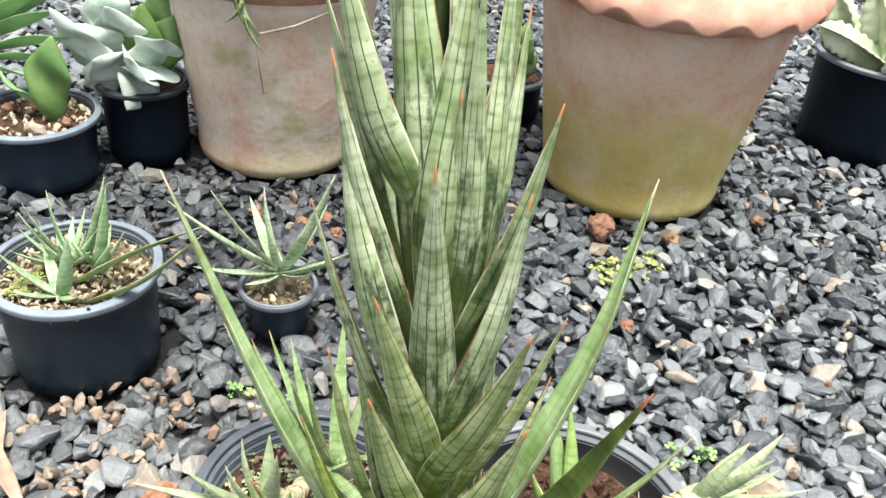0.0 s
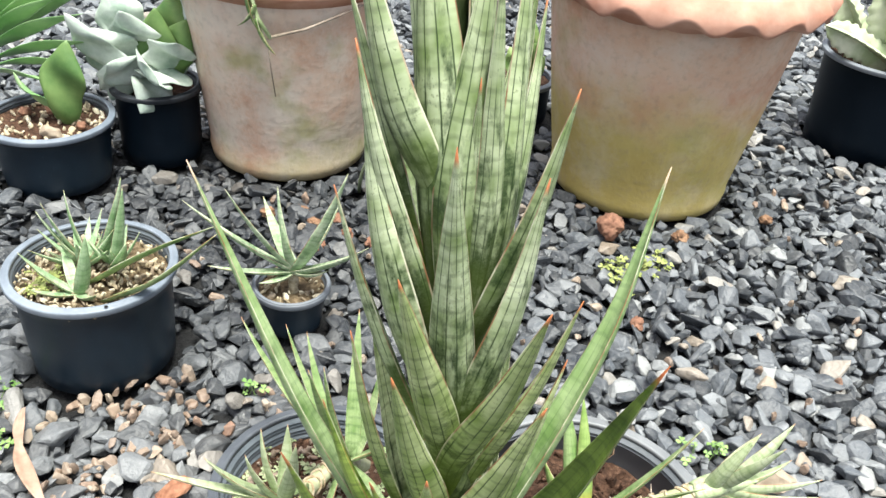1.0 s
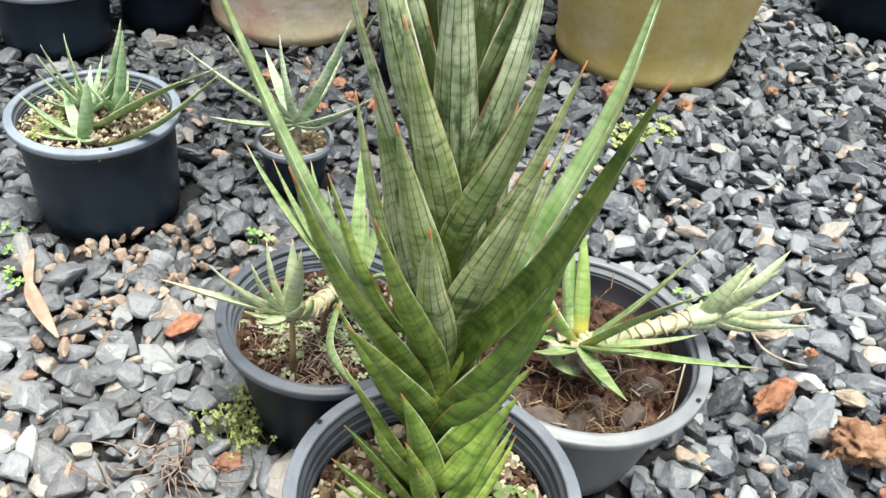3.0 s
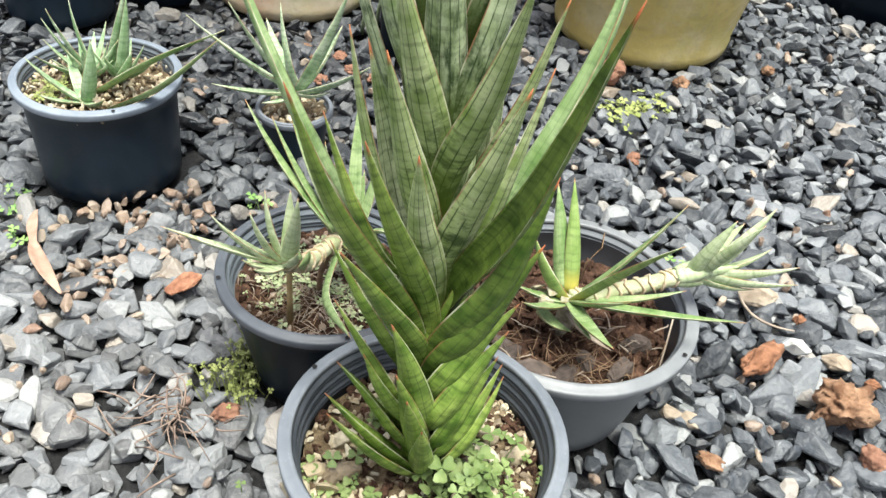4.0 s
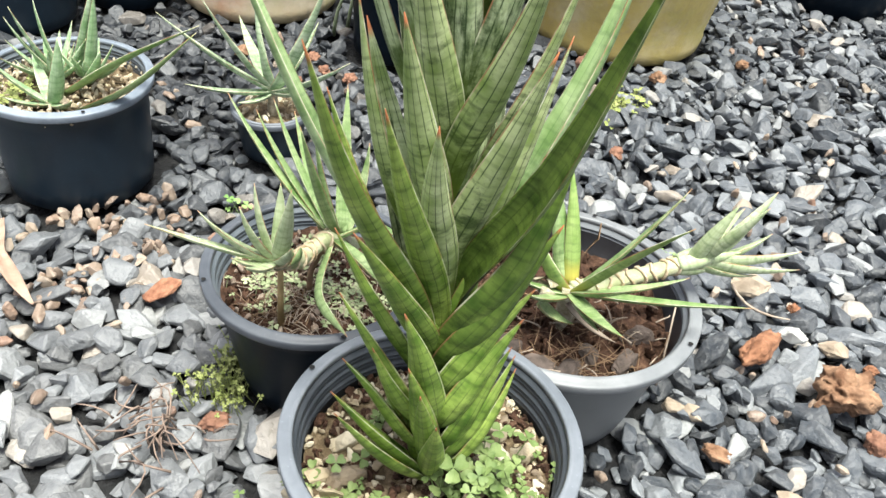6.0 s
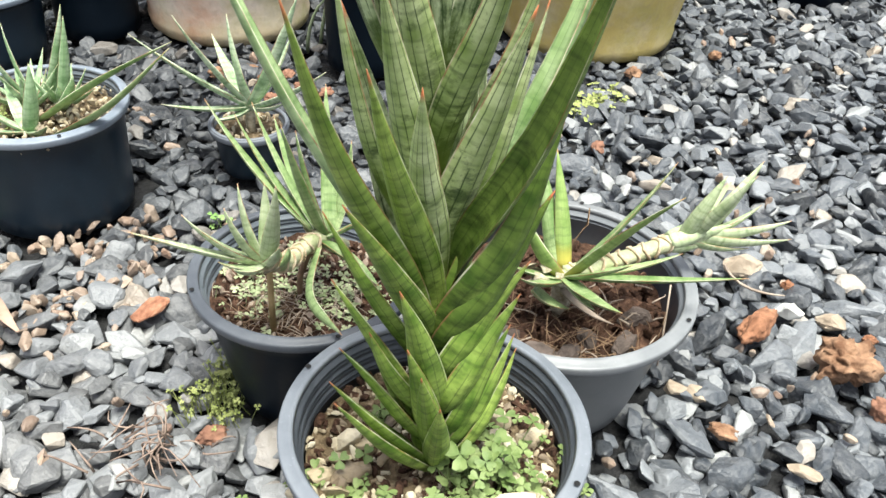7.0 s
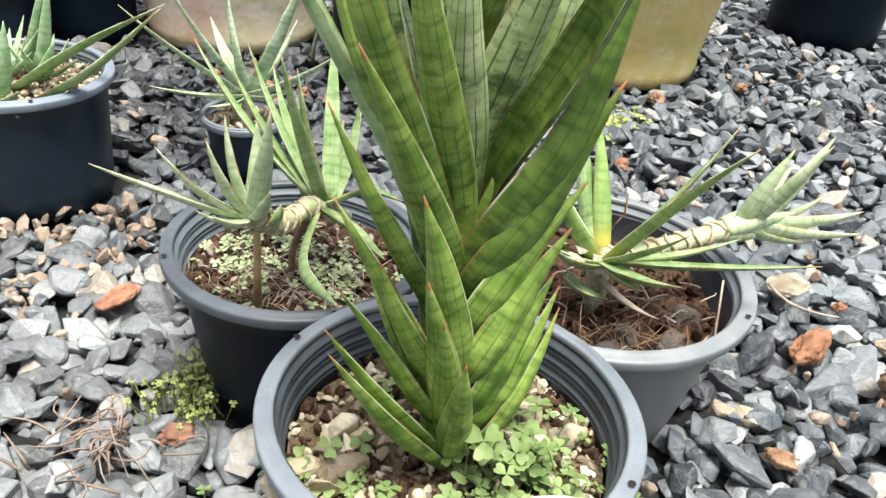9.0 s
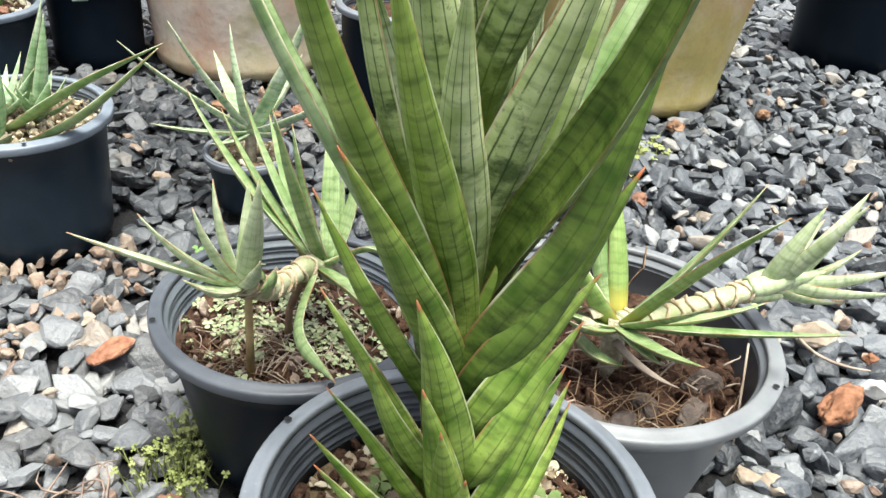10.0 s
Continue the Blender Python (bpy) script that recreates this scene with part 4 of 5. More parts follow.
# clump of small leaves in the wide pot
plant_l = thing("aloe_clump", (-0.45, 0.50, 0.118), "clump of small speckled green pointed leaves", "potted plant", "small potted succulents")
rl = random.Random(5)
for cx, cy, n, reach in ((-0.446, 0.520, 11, 0.070), (-0.412, 0.526, 10, 0.064)):
    for k in range(n):
        a = 2 * math.pi * (k + rl.uniform(-0.3, 0.3)) / n
        up = rl.uniform(0.5, 1.5)
        d = Vector((math.cos(a), math.sin(a), up)).normalized() * reach * rl.uniform(0.65, 1.0)
        grow(plant_l, (cx, cy, 0.118), Vector((cx, cy, 0.120)) + d, rl.uniform(0.0095, 0.0125), m_small, 0.002, hollow=0.36)
for tip, w, base in (((-0.3919, 0.530, 0.2347), 0.0120, (-0.425, 0.528, 0.13)), ((-0.392, 0.530, 0.2219), 0.0120, (-0.412, 0.525, 0.12)), ((-0.4589, 0.530, 0.2114), 0.0105, (-0.440, 0.522, 0.13)),
                     ((-0.4750, 0.505, 0.2080), 0.0110, (-0.440, 0.515, 0.13)), ((-0.4850, 0.510, 0.1930), 0.0110, (-0.440, 0.512, 0.13)),
                     ((-0.4934, 0.470, 0.1642), 0.0125, (-0.434, 0.468, 0.118)), ((-0.4148, 0.470, 0.1948), 0.0145, (-0.430, 0.468, 0.118)), ((-0.476, 0.445, 0.134), 0.0120, (-0.434, 0.466, 0.118)),
                     ((-0.400, 0.440, 0.138), 0.0130, (-0.428, 0.464, 0.118)), ((-0.462, 0.510, 0.160), 0.0120, (-0.434, 0.470, 0.118)), ((-0.384, 0.500, 0.168), 0.0130, (-0.410, 0.515, 0.12))):
    grow(plant_l, base, tip, w * 1.25, m_small, 0.003)
for base, mid, tip, w in (((-0.428, 0.490, 0.119), (-0.3539, 0.485, 0.1712), (-0.268, 0.475, 0.220), 0.017), ((-0.400, 0.460, 0.118), (-0.3315, 0.447, 0.1640), (-0.265, 0.450, 0.224), 0.016)):
    grow(plant_l, base, tip, w * 1.15, m_small_plain, 0.0, out=(0.2, -0.35, -0.9), hollow=0.3, via=[Vector(mid)])

# star-shaped plant in the small pot
plant_s = thing("small_aloe", (-0.2130, 0.575, 0.058), "small green rosette with long pointed speckled leaves", "potted plant", "small potted succulents")
for tip, w in (((-0.340, 0.570, 0.187), 0.013), ((-0.284, 0.555, 0.216), 0.012), ((-0.2297, 0.585, 0.2081), 0.011), ((-0.2210, 0.560, 0.170), 0.010), ((-0.1440, 0.565, 0.2440), 0.016), ((-0.1160, 0.555, 0.152), 0.017), ((-0.312, 0.555, 0.106), 0.012),
               ((-0.160, 0.620, 0.170), 0.014), ((-0.260, 0.640, 0.160), 0.014), ((-0.250, 0.552, 0.088), 0.011), ((-0.165, 0.560, 0.110), 0.014)):
    grow(plant_s, (-0.2095, 0.575, 0.097), tip, w * 1.45, m_small_pale, 0.004, hollow=0.30, thick=0.005)
stalk(plant_s, "stem", [(-0.2135, 0.580, 0.052), (-0.2115, 0.577, 0.080), (-0.2095, 0.575, 0.100)], [0.006, 0.0065, 0.006], m_stem, knobs=0.002)


def lobed(plant, base, tip, width, material, lobes=4, depth=0.16, out=(0, -1, 0.2), bow=0.01):
    return put_under(part("leaf", leaf_bmesh(base, tip, width, out, bow, 0.10, 0.003, rows=24, cols=8, clasp=0.35, swell=0.55, point=2.0, edge_wave=0.10, lobes=lobes, lobe_depth=depth), material, plant), plant)


# broad and glaucous leaves in the far black pots
plant_u = thing("broad_leaf_plant", (-0.645, 0.92, 0.095), "young plant with a broad upright green leaf", "potted plant")
lobed(plant_u, (-0.636, 0.925, 0.090), (-0.612, 0.925, 0.232), 0.068, m_broad, 2, 0.12)
lobed(plant_u, (-0.640, 0.930, 0.120), (-0.700, 0.92, 0.175), 0.045, m_broadpale, 2, 0.10, out=(0, -0.5, -1))
plant_v = thing("glaucous_plant", (-0.520, 1.025, 0.115), "grey-green plant with broad wavy lobed leaves", "potted plant")
rv = random.Random(21)
for base, tip, w in (((-0.53, 1.03, 0.13), (-0.605, 0.97, 0.235), 0.085), ((-0.52, 1.03, 0.14), (-0.522, 0.945, 0.112), 0.075), ((-0.52, 1.03, 0.13), (-0.545, 0.97, 0.268), 0.080), ((-0.51, 1.03, 0.14), (-0.462, 0.97, 0.225), 0.080),
                     ((-0.51, 1.03, 0.15), (-0.480, 0.950, 0.165), 0.080), ((-0.54, 1.03, 0.13), (-0.592, 0.965, 0.165), 0.070), ((-0.53, 1.04, 0.14), (-0.585, 1.03, 0.285), 0.085), ((-0.50, 1.04, 0.14), (-0.448, 1.02, 0.285), 0.080),
                     ((-0.53, 1.0, 0.15), (-0.560, 0.935, 0.195), 0.065), ((-0.50, 1.0, 0.15), (-0.505, 0.935, 0.205), 0.075), ((-0.55, 1.0, 0.16), (-0.620, 0.95, 0.265), 0.070)):
    lobed(plant_v, base, tip, w, m_glauc, rv.choice((2, 3, 4)), 0.17, out=(rv.uniform(-0.5, 0.5), -1, rv.uniform(-0.3, 0.8)), bow=rv.uniform(-0.012, 0.018))
for tip in ((-0.50, 1.00, 0.268), (-0.455, 1.01, 0.250), (-0.475, 1.03, 0.29)):
    lobed(plant_v, (-0.51, 1.04, 0.13), tip, 0.065, m_broad, 2, 0.1)
# arching strap leaves behind them
plant_x = thing("strap_leaf_plant", (-0.86, 0.97, 0.10), "green plant with long arching strap leaves", "potted plant")
for k, (tip, w) in enumerate((((-0.605, 0.98, 0.255), 0.040), ((-0.590, 0.97, 0.215), 0.040), ((-0.610, 0.96, 0.180), 0.038), ((-0.62, 1.02, 0.300), 0.045), ((-0.655, 0.93, 0.16), 0.036), ((-0.66, 1.05, 0.32), 0.045), ((-0.60, 1.06, 0.280), 0.045), ((-0.64, 1.0, 0.275), 0.04))):
    lobed(plant_x, (-0.86, 0.99, 0.11), tip, w, m_broadpale, 0, 0, out=(0, -0.5, -1), bow=-0.02)

# pale ridged stems with toothed edges
plant_y = thing("spiny_plant", (0.82, 1.32, 0.175), "pale green succulent with toothed ridged stems", "potted plant")
for base, tip, w in (((0.80, 1.28, 0.19), (0.655, 1.27, 0.255), 0.055), ((0.80, 1.30, 0.17), (0.745, 1.29, 0.330), 0.06), ((0.82, 1.30, 0.17), (0.800, 1.27, 0.340), 0.06), ((0.82, 1.26, 0.17), (0.770, 1.20, 0.235), 0.05), ((0.86, 1.30, 0.17), (0.88, 1.26, 0.33), 0.06), ((0.78, 1.34, 0.17), (0.70, 1.36, 0.30), 0.06)):
    for o in ((0, -1, 0.3), (1, 0.2, 0.2)):
        put_under(part("stem_ridge", leaf_bmesh(base, tip, w, o, 0.004, 0.12, 0.010, rows=30, cols=6, clasp=0.9, swell=0.6, point=3.0, lobes=8, lobe_depth=0.10), m_spiny, plant_y), plant_y)

plant_z = thing("seedling", (0.110, 1.31, 0.078), "bright green seedling in a black pot", "potted plant")
for tip in ((0.135, 1.28, 0.175), (0.150, 1.29, 0.14), (0.105, 1.28, 0.17), (0.080, 1.30, 0.15), (0.125, 1.30, 0.20)):
    lobed(plant_z, (0.110, 1.31, 0.078), tip, 0.040, m_weed, 0, 0)

# trailing offset over the rim of the weathered pot
plant_t = thing("trailing_offset", (-0.325, 0.935, 0.33), "pale offset hanging over the terracotta rim", "potted plant")
stalk(plant_t, "stem", [(-0.335, 0.96, 0.352), (-0.330, 0.905, 0.345), (-0.318, 0.902, 0.300), (-0.300, 0.905, 0.270)], [0.004, 0.004, 0.0035, 0.003], m_puplain)
for base, tip, w in (((-0.335, 0.92, 0.35), (-0.365, 0.90, 0.335), 0.02), ((-0.330, 0.905, 0.345), (-0.315, 0.89, 0.285), 0.022), ((-0.322, 0.90, 0.32), (-0.345, 0.89, 0.290), 0.018), ((-0.318, 0.90, 0.30), (-0.290, 0.89, 0.250), 0.018), ((-0.33, 0.92, 0.35), (-0.295, 0.90, 0.345), 0.02)):
    grow(plant_t, base, tip, w, m_pup)
stalk(plant_t, "dry_runner", [(-0.300, 0.905, 0.272), (-0.25, 0.915, 0.285), (-0.205, 0.945, 0.300), (-0.165, 0.99, 0.31)], [0.0022, 0.002, 0.0018, 0.0014], m_dry)
stalk(plant_t, "dry_tendril", [(-0.305, 0.905, 0.27), (-0.303, 0.912, 0.22), (-0.300, 0.925, 0.17)], [0.0016, 0.0012, 0.0008], m_dry, sides=6)

# dry blades beside the weathered pot
for a, c, b in (((-0.17, 0.95, 0.0), (-0.16, 0.90, 0.12), (-0.10, 0.88, 0.13)), ((-0.15, 0.98, 0.0), (-0.13, 0.93, 0.16), (-0.085, 0.90, 0.19))):
    pts = curve_points(a, c, b, 8)
    tagged(part("grass_blade", tube(pts, [0.0035 * (1 - 0.85 * k / 8) for k in range(9)], 6), m_puplain), "pale grass blade arching up from the gravel", "grass", "grass blades")


# ---- weeds and litter ----
def clover_bmesh(spots, size, r, height):
    """Many three-part leaves on thin stalks."""
    bm = bmesh.new()
    for x, y, z in spots:
        h = height * r.uniform(0.4, 1.1)
        lean = Vector((r.uniform(-0.5, 0.5), r.uniform(-0.5, 0.5), 1)).normalized()
        top = Vector((x, y, z)) + lean * h
        w = 0.0005
        q = [bm.verts.new(Vector((x, y, z)) + Vector(o) * w) for o in ((1, 0, 0), (-0.5, 0.9, 0), (-0.5, -0.9, 0))]
        p = [bm.verts.new(top + Vector(o) * w) for o in ((1, 0, 0), (-0.5, 0.9, 0), (-0.5, -0.9, 0))]
        for k in range(3):
            bm.faces.new((q[k], q[(k + 1) % 3], p[(k + 1) % 3], p[k]))
        side = lean.orthogonal().normalized()
        side = Matrix.Rotation(r.uniform(0, 6.28), 3, lean) @ side
        s = size * r.uniform(0.6, 1.25)
        for k in range(3):
            d = Matrix.Rotation(2.094 * k, 3, lean) @ side
            e = lean.cross(d)
            out = [(0, 0, 0), (0.45, 0.42, 0.10), (0.85, 0.5, 0.05), (1.0, 0.25, -0.02), (0.88, 0.0, -0.06), (1.0, -0.25, -0.02), (0.85, -0.5, 0.05), (0.45, -0.42, 0.10)]
            vs = [bm.verts.new(top + s * (a * d + b * e + (c + 0.1 * a) * lean)) for a, b, c in out]
            m = bm.verts.new(top + s * (0.5 * d - 0.02 * lean))
            for i in range(8):
                bm.faces.new((m, vs[i], vs[(i + 1) % 8]))
    return bm


def clover(label, centres, n, size, height, material, seed, spread):
    r = random.Random(seed)
    spots = []
    for k in range(n):
        cx, cy, cz = centres[k % len(centres)]
        spots.append((cx + r.gauss(0, spread), cy + r.gauss(0, spread), cz))
    return tagged(part("clover_weed", clover_bmesh(spots, size, r, height), material), label, "weed", kind="stuff")


clover("small green clover weeds on pebbly potting soil", [(0.0, -0.020, 0.116), (0.015, -0.010, 0.116), (0.02, -0.022, 0.116), (-0.02, -0.030, 0.116), (0.035, 0.0, 0.116), (0.048, 0.016, 0.116), (-0.085, -0.016, 0.116)], 130, 0.0044, 0.014, m_clover, 3, 0.016)
clover("broad pale clover leaves crowding the plant's foot", [(0.006, -0.004, 0.116), (0.014, 0.004, 0.116), (0.028, 0.004, 0.116), (0.042, 0.006, 0.116), (-0.014, -0.022, 0.116), (0.020, -0.012, 0.116), (0.032, 0.016, 0.116)], 34, 0.0080, 0.036, m_clover, 23, 0.012)
clover("tall clover leaf leaning on the plant's foot", [(0.008, 0.000, 0.116), (0.018, 0.004, 0.116)], 5, 0.0120, 0.050, m_clover, 31, 0.003)
clover("pale clover leaves beside the plant's foot", [(0.012, -0.028, 0.118), (-0.065, -0.04, 0.116), (-0.060, 0.045, 0.116), (0.04, -0.02, 0.116), (-0.075, -0.005, 0.116)], 22, 0.0078, 0.022, m_clover, 8, 0.010)
clover("tiny pale weeds covering the soil", [(-0.165, 0.215, 0.107), (-0.15, 0.19, 0.107), (-0.105, 0.20, 0.107), (-0.075, 0.205, 0.107), (-0.085, 0.175, 0.107), (-0.12, 0.245, 0.107), (-0.16, 0.245, 0.107)], 240, 0.0040, 0.010, m_glauc_weed, 4, 0.014)
clover("yellow-green weed growing beside the pot", [(-0.190, 0.170, 0.0), (-0.196, 0.188, 0.0), (-0.184, 0.156, 0.0), (-0.198, 0.205, 0.0), (-0.215, 0.165, 0.0)], 150, 0.0026, 0.036, m_moss, 5, 0.008)
clover("small yellow-green weed in the gravel", [(0.255, 0.765, 0.0), (0.275, 0.78, 0.0), (0.30, 0.79, 0.0), (0.24, 0.73, 0.0), (0.235, 0.755, 0.0)], 60, 0.008, 0.022, m_moss, 6, 0.014)
clover("sparse green seedlings between the stones", [(-0.52, 0.42, 0.0), (-0.50, 0.40, 0.0), (-0.235, 0.45, 0.0), (0.27, 0.40, 0.0), (0.30, 0.41, 0.0), (-0.16, 0.43, 0.0), (-0.47, 0.33, 0.005)], 40, 0.006, 0.022, m_weed, 7, 0.008)
clover("mossy green patch on the gritty soil", [(-0.475, 0.490, 0.117), (-0.470, 0.475, 0.117), (-0.48, 0.46, 0.117)], 90, 0.004, 0.006, m_moss, 9, 0.010)


def strands(name, label, category, centre, n, length, material, seed, flat=0.4, parent=None, thick=0.0005, spread=0.0, pot=None, curl=0.22):
    """A loose tuft of thin dry strands in one mesh."""
    r = random.Random(seed)
    bm = bmesh.new()
    for k in range(n):
        a = r.uniform(0, 6.28)
        p = Vector(centre) + Vector((r.gauss(0, spread or length * 0.28), r.gauss(0, spread or length * 0.28), r.uniform(0, 0.006)))
        d = Vector((math.cos(a), math.sin(a), r.uniform(0, flat)))
        L = length * r.uniform(0.4, 1.0)
        c = p + d * L * 0.5 + Vector((r.uniform(-1, 1), r.uniform(-1, 1), r.uniform(0.2, 1))) * L * curl
        pts = curve_points(p, c, p + d * L, 5)
        for i, q in enumerate(pts):
            pts[i] = Vector((q.x, q.y, max(q.z, centre[2] - 0.004)))
            if pot:
                away = Vector((q.x - pot[0], q.y - pot[1]))
                if away.length > pot[2]:
                    away *= pot[2] / away.length
                    pts[i].x, pts[i].y = pot[0] + away.x, pot[1] + away.y
        sub = tube(pts, [thick * (1 - 0.12 * i) for i in range(6)], 4)
        me = bpy.data.meshes.new("strand")
        sub.to_mesh(me)
        sub.free()
        bm.from_mesh(me)
        bpy.data.meshes.remove(me)
    ob = part(name, bm, material, parent)
    return tagged(ob, label, category, kind="stuff") if not parent else ob


strands("dry_grass_tuft", "tuft of dry straw-coloured grass on the gravel", "dry grass", (-0.242, 0.108, 0.014), 34, 0.050, m_dullstraw, 11, 0.3, spread=0.022, thick=0.0012, curl=0.8)
strands("dry_roots", "dry fibrous roots on dark soil", "roots", (0.110, 0.150, 0.106), 150, 0.028, m_root, 12, 0.6, spread=0.034, pot=(0.1046, 0.2057, 0.094))
strands("dry_litter", "straw-coloured dry leaf litter on dark soil", "litter", (0.125, 0.165, 0.108), 30, 0.022, m_dry, 15, 0.6, spread=0.034, thick=0.0009, pot=(0.1046, 0.2057, 0.094))
strands("dry_roots", "dry fibrous roots on the soil edge", "roots", (-0.150, 0.175, 0.109), 80, 0.022, m_root, 13, 0.4, spread=0.016, pot=(-0.1187, 0.2113, 0.078))
strands("dry_litter", "brown dry litter on weedy soil", "litter", (-0.125, 0.180, 0.109), 240, 0.020, m_dry, 14, 0.5, spread=0.030, pot=(-0.1187, 0.2113, 0.078))

# twisted dry leaf on the stones
dry = curve_points((-0.470, 0.375, 0.026), (-0.455, 0.305, 0.034), (-0.395, 0.252, 0.022), 14)
bm = bmesh.new()
prev = None
for k, p in enumerate(dry):
    s_ = k / 14
    w_ = (0.0045 * math.sin(math.pi * min(1, s_ * 2.2)) + 0.0018) if s_ < 0.42 else 0.0075 * math.sin(math.pi * min(1.0, (s_ - 0.36) / 0.64)) + 0.0015
    side = Vector((0.9, 0.3, 0.35 * math.cos(5 * s_)))
    row = [bm.verts.new(p + side * w_ * u + Vector((0, 0, 0.35 * w_ * u * u - h))) for h in (0.0, 0.0012) for u in (-1, -0.5, 0, 0.5, 1)]
    if prev:
        for i in range(4):
            bm.faces.new((prev[i], prev[i + 1], row[i + 1], row[i]))
            bm.faces.new((prev[5 + i], row[5 + i], row[6 + i], prev[6 + i]))
        bm.faces.new((prev[0], row[0], row[5], prev[5]))
        bm.faces.new((prev[4], prev[9], row[9], row[4]))
    prev = row
tagged(part("dry_leaf", bm, m_dryleaf), "twisted pinkish-brown dry leaf on the gravel", "dry leaf")
tagged(part("dry_twig", tube(curve_points((0.330, 0.352, 0.026), (0.325, 0.300, 0.030), (0.380, 0.303, 0.024), 10), [0.0016] * 8 + [0.0012, 0.001, 0.0007], 6), m_dry), "thin curled dry root on the gravel", "twig")


# ---- rocks and pebbles lying about ----
def rock(x, y, z, sx, sy, sz, seed, label, material=None, turn=0.0, rough=0.36, points=26):
    """A lumpy, pitted rock on the gravel."""
    if rough > 0.2:
        bm = bmesh.new()
        bmesh.ops.create_icosphere(bm, subdivisions=4, radius=0.5)
    else:
        bm = stone_bmesh(900 + seed, points=points, flat=0.95, bevel=0.12)
        bmesh.ops.subdivide_edges(bm, edges=bm.edges, cuts=2, use_grid_fill=True)
        bmesh.ops.triangulate(bm, faces=bm.faces)
    o = Vector((seed * 3.7, seed * 1.3, 0))
    for v in bm.verts:
        n = v.co.copy()
        lump = 0.55 * noise.noise(n * 2.6 + o) - 0.55 * abs(noise.noise(n * 5.5 + o)) + 0.30 * noise.noise(n * 11 + o) + 0.12 * noise.noise(n * 24 + o)
        v.co = Vector((n.x * sx, n.y * sy, n.z * sz)) * (0.80 + rough * 1.5 * lump if rough > 0.2 else 1 + rough * 1.6 * lump)
    ob = tagged(part("rock", bm, material or m_rust, smooth=rough > 0.2), label, "rock", "loose rocks")
    ob.location, ob.rotation_euler = (x, y, z), (0.2, 0.1, turn)
    return ob


rock(0.333, 0.257, 0.022, 0.092, 0.033, 0.036, 1, "rusty orange laterite rock on the gravel", turn=0.75, rough=0.26)
rock(0.402, 0.200, 0.026, 0.082, 0.058, 0.054, 2, "large pitted tan laterite rock on the gravel", m_rusttan, turn=0.2, rough=0.5)
rock(0.396, 0.330, 0.016, 0.017, 0.015, 0.015, 7, "small rusty rock on the gravel")
rock(0.401, 0.318, 0.014, 0.019, 0.015, 0.014, 8, "small pinkish rock on the gravel", m_rusttan)
rock(0.449, 0.243, 0.014, 0.022, 0.014, 0.014, 9, "small orange brown rock on the gravel")
rock(0.255, 0.125, 0.014, 0.034, 0.018, 0.014, 15, "small orange rock on the gravel", m_rusttan, turn=-0.5)
rock(0.413, 0.142, 0.018, 0.036, 0.034, 0.030, 14, "brown laterite rock on the gravel", m_brick)
rock(0.381, 0.286, 0.016, 0.030, 0.024, 0.024, 16, "pale whitish stone on the gravel", m_palestone, rough=0.1)
rock(0.422, 0.268, 0.016, 0.034, 0.026, 0.024, 10, "dull tan stone on the gravel", m_tanrock, rough=0.12)
rock(0.357, 0.362, 0.018, 0.046, 0.036, 0.032, 17, "dull tan stone on the gravel", m_tanrock, rough=0.12)
rock(0.311, 0.081, 0.014, 0.028, 0.015, 0.012, 11, "flat beige stone on the gravel", m_tanrock, turn=-0.5, rough=0.1)
rock(0.227, 0.180, 0.014, 0.018, 0.018, 0.018, 12, "small beige stone on the gravel", m_tanrock, rough=0.1)
rock(0.245, 0.172, 0.014, 0.024, 0.018, 0.018, 13, "small beige stone on the gravel", m_tanrock, turn=-0.6, rough=0.1)
rock(-0.282, 0.288, 0.020, 0.046, 0.036, 0.046, 3, "reddish brown brick chip on the gravel", m_brickchip, turn=0.4, rough=0.12, points=11)
rock(-0.194, 0.124, 0.020, 0.034, 0.024, 0.022, 4, "small reddish rock beside the dry grass", m_brick, turn=0.4)
rock(0.240, 0.860, 0.028, 0.056, 0.050, 0.050, 5, "orange brown rock on the gravel", m_brick)
rock(0.355, 0.865, 0.016, 0.034, 0.03, 0.026, 6, "small reddish rock on the gravel", m_rusttan)
for k, (x, y) in enumerate(((-0.225, 0.822), (-0.192, 0.837), (-0.17, 0.80), (-0.25, 0.86), (-0.13, 0.78), (0.249, 0.634), (-0.30, 0.84), (-0.21, 0.76), (0.03, 0.9), (0.52, 0.95))):
    rock(x, y, 0.012, 0.03, 0.024, 0.02, 20 + k, "small broken brick chip on the gravel", m_brick if k % 3 else m_rusttan, turn=k)
for k, (x, y, s) in enumerate(((-0.615, 0.925, 0.034), (-0.60, 0.90, 0.02), (-0.665, 0.95, 0.03), (-0.64, 0.965, 0.028), (-0.70, 0.93, 0.025))):
    rock(x if k else -0.632, y if k else 0.865, 0.105, s, s * 0.9, s * 0.8, 40 + k, "pale round pebble on potting soil" if not k else "orange brick chip on potting soil", m_tanrock if not k else m_brick, rough=0.1 if not k else 0.25)

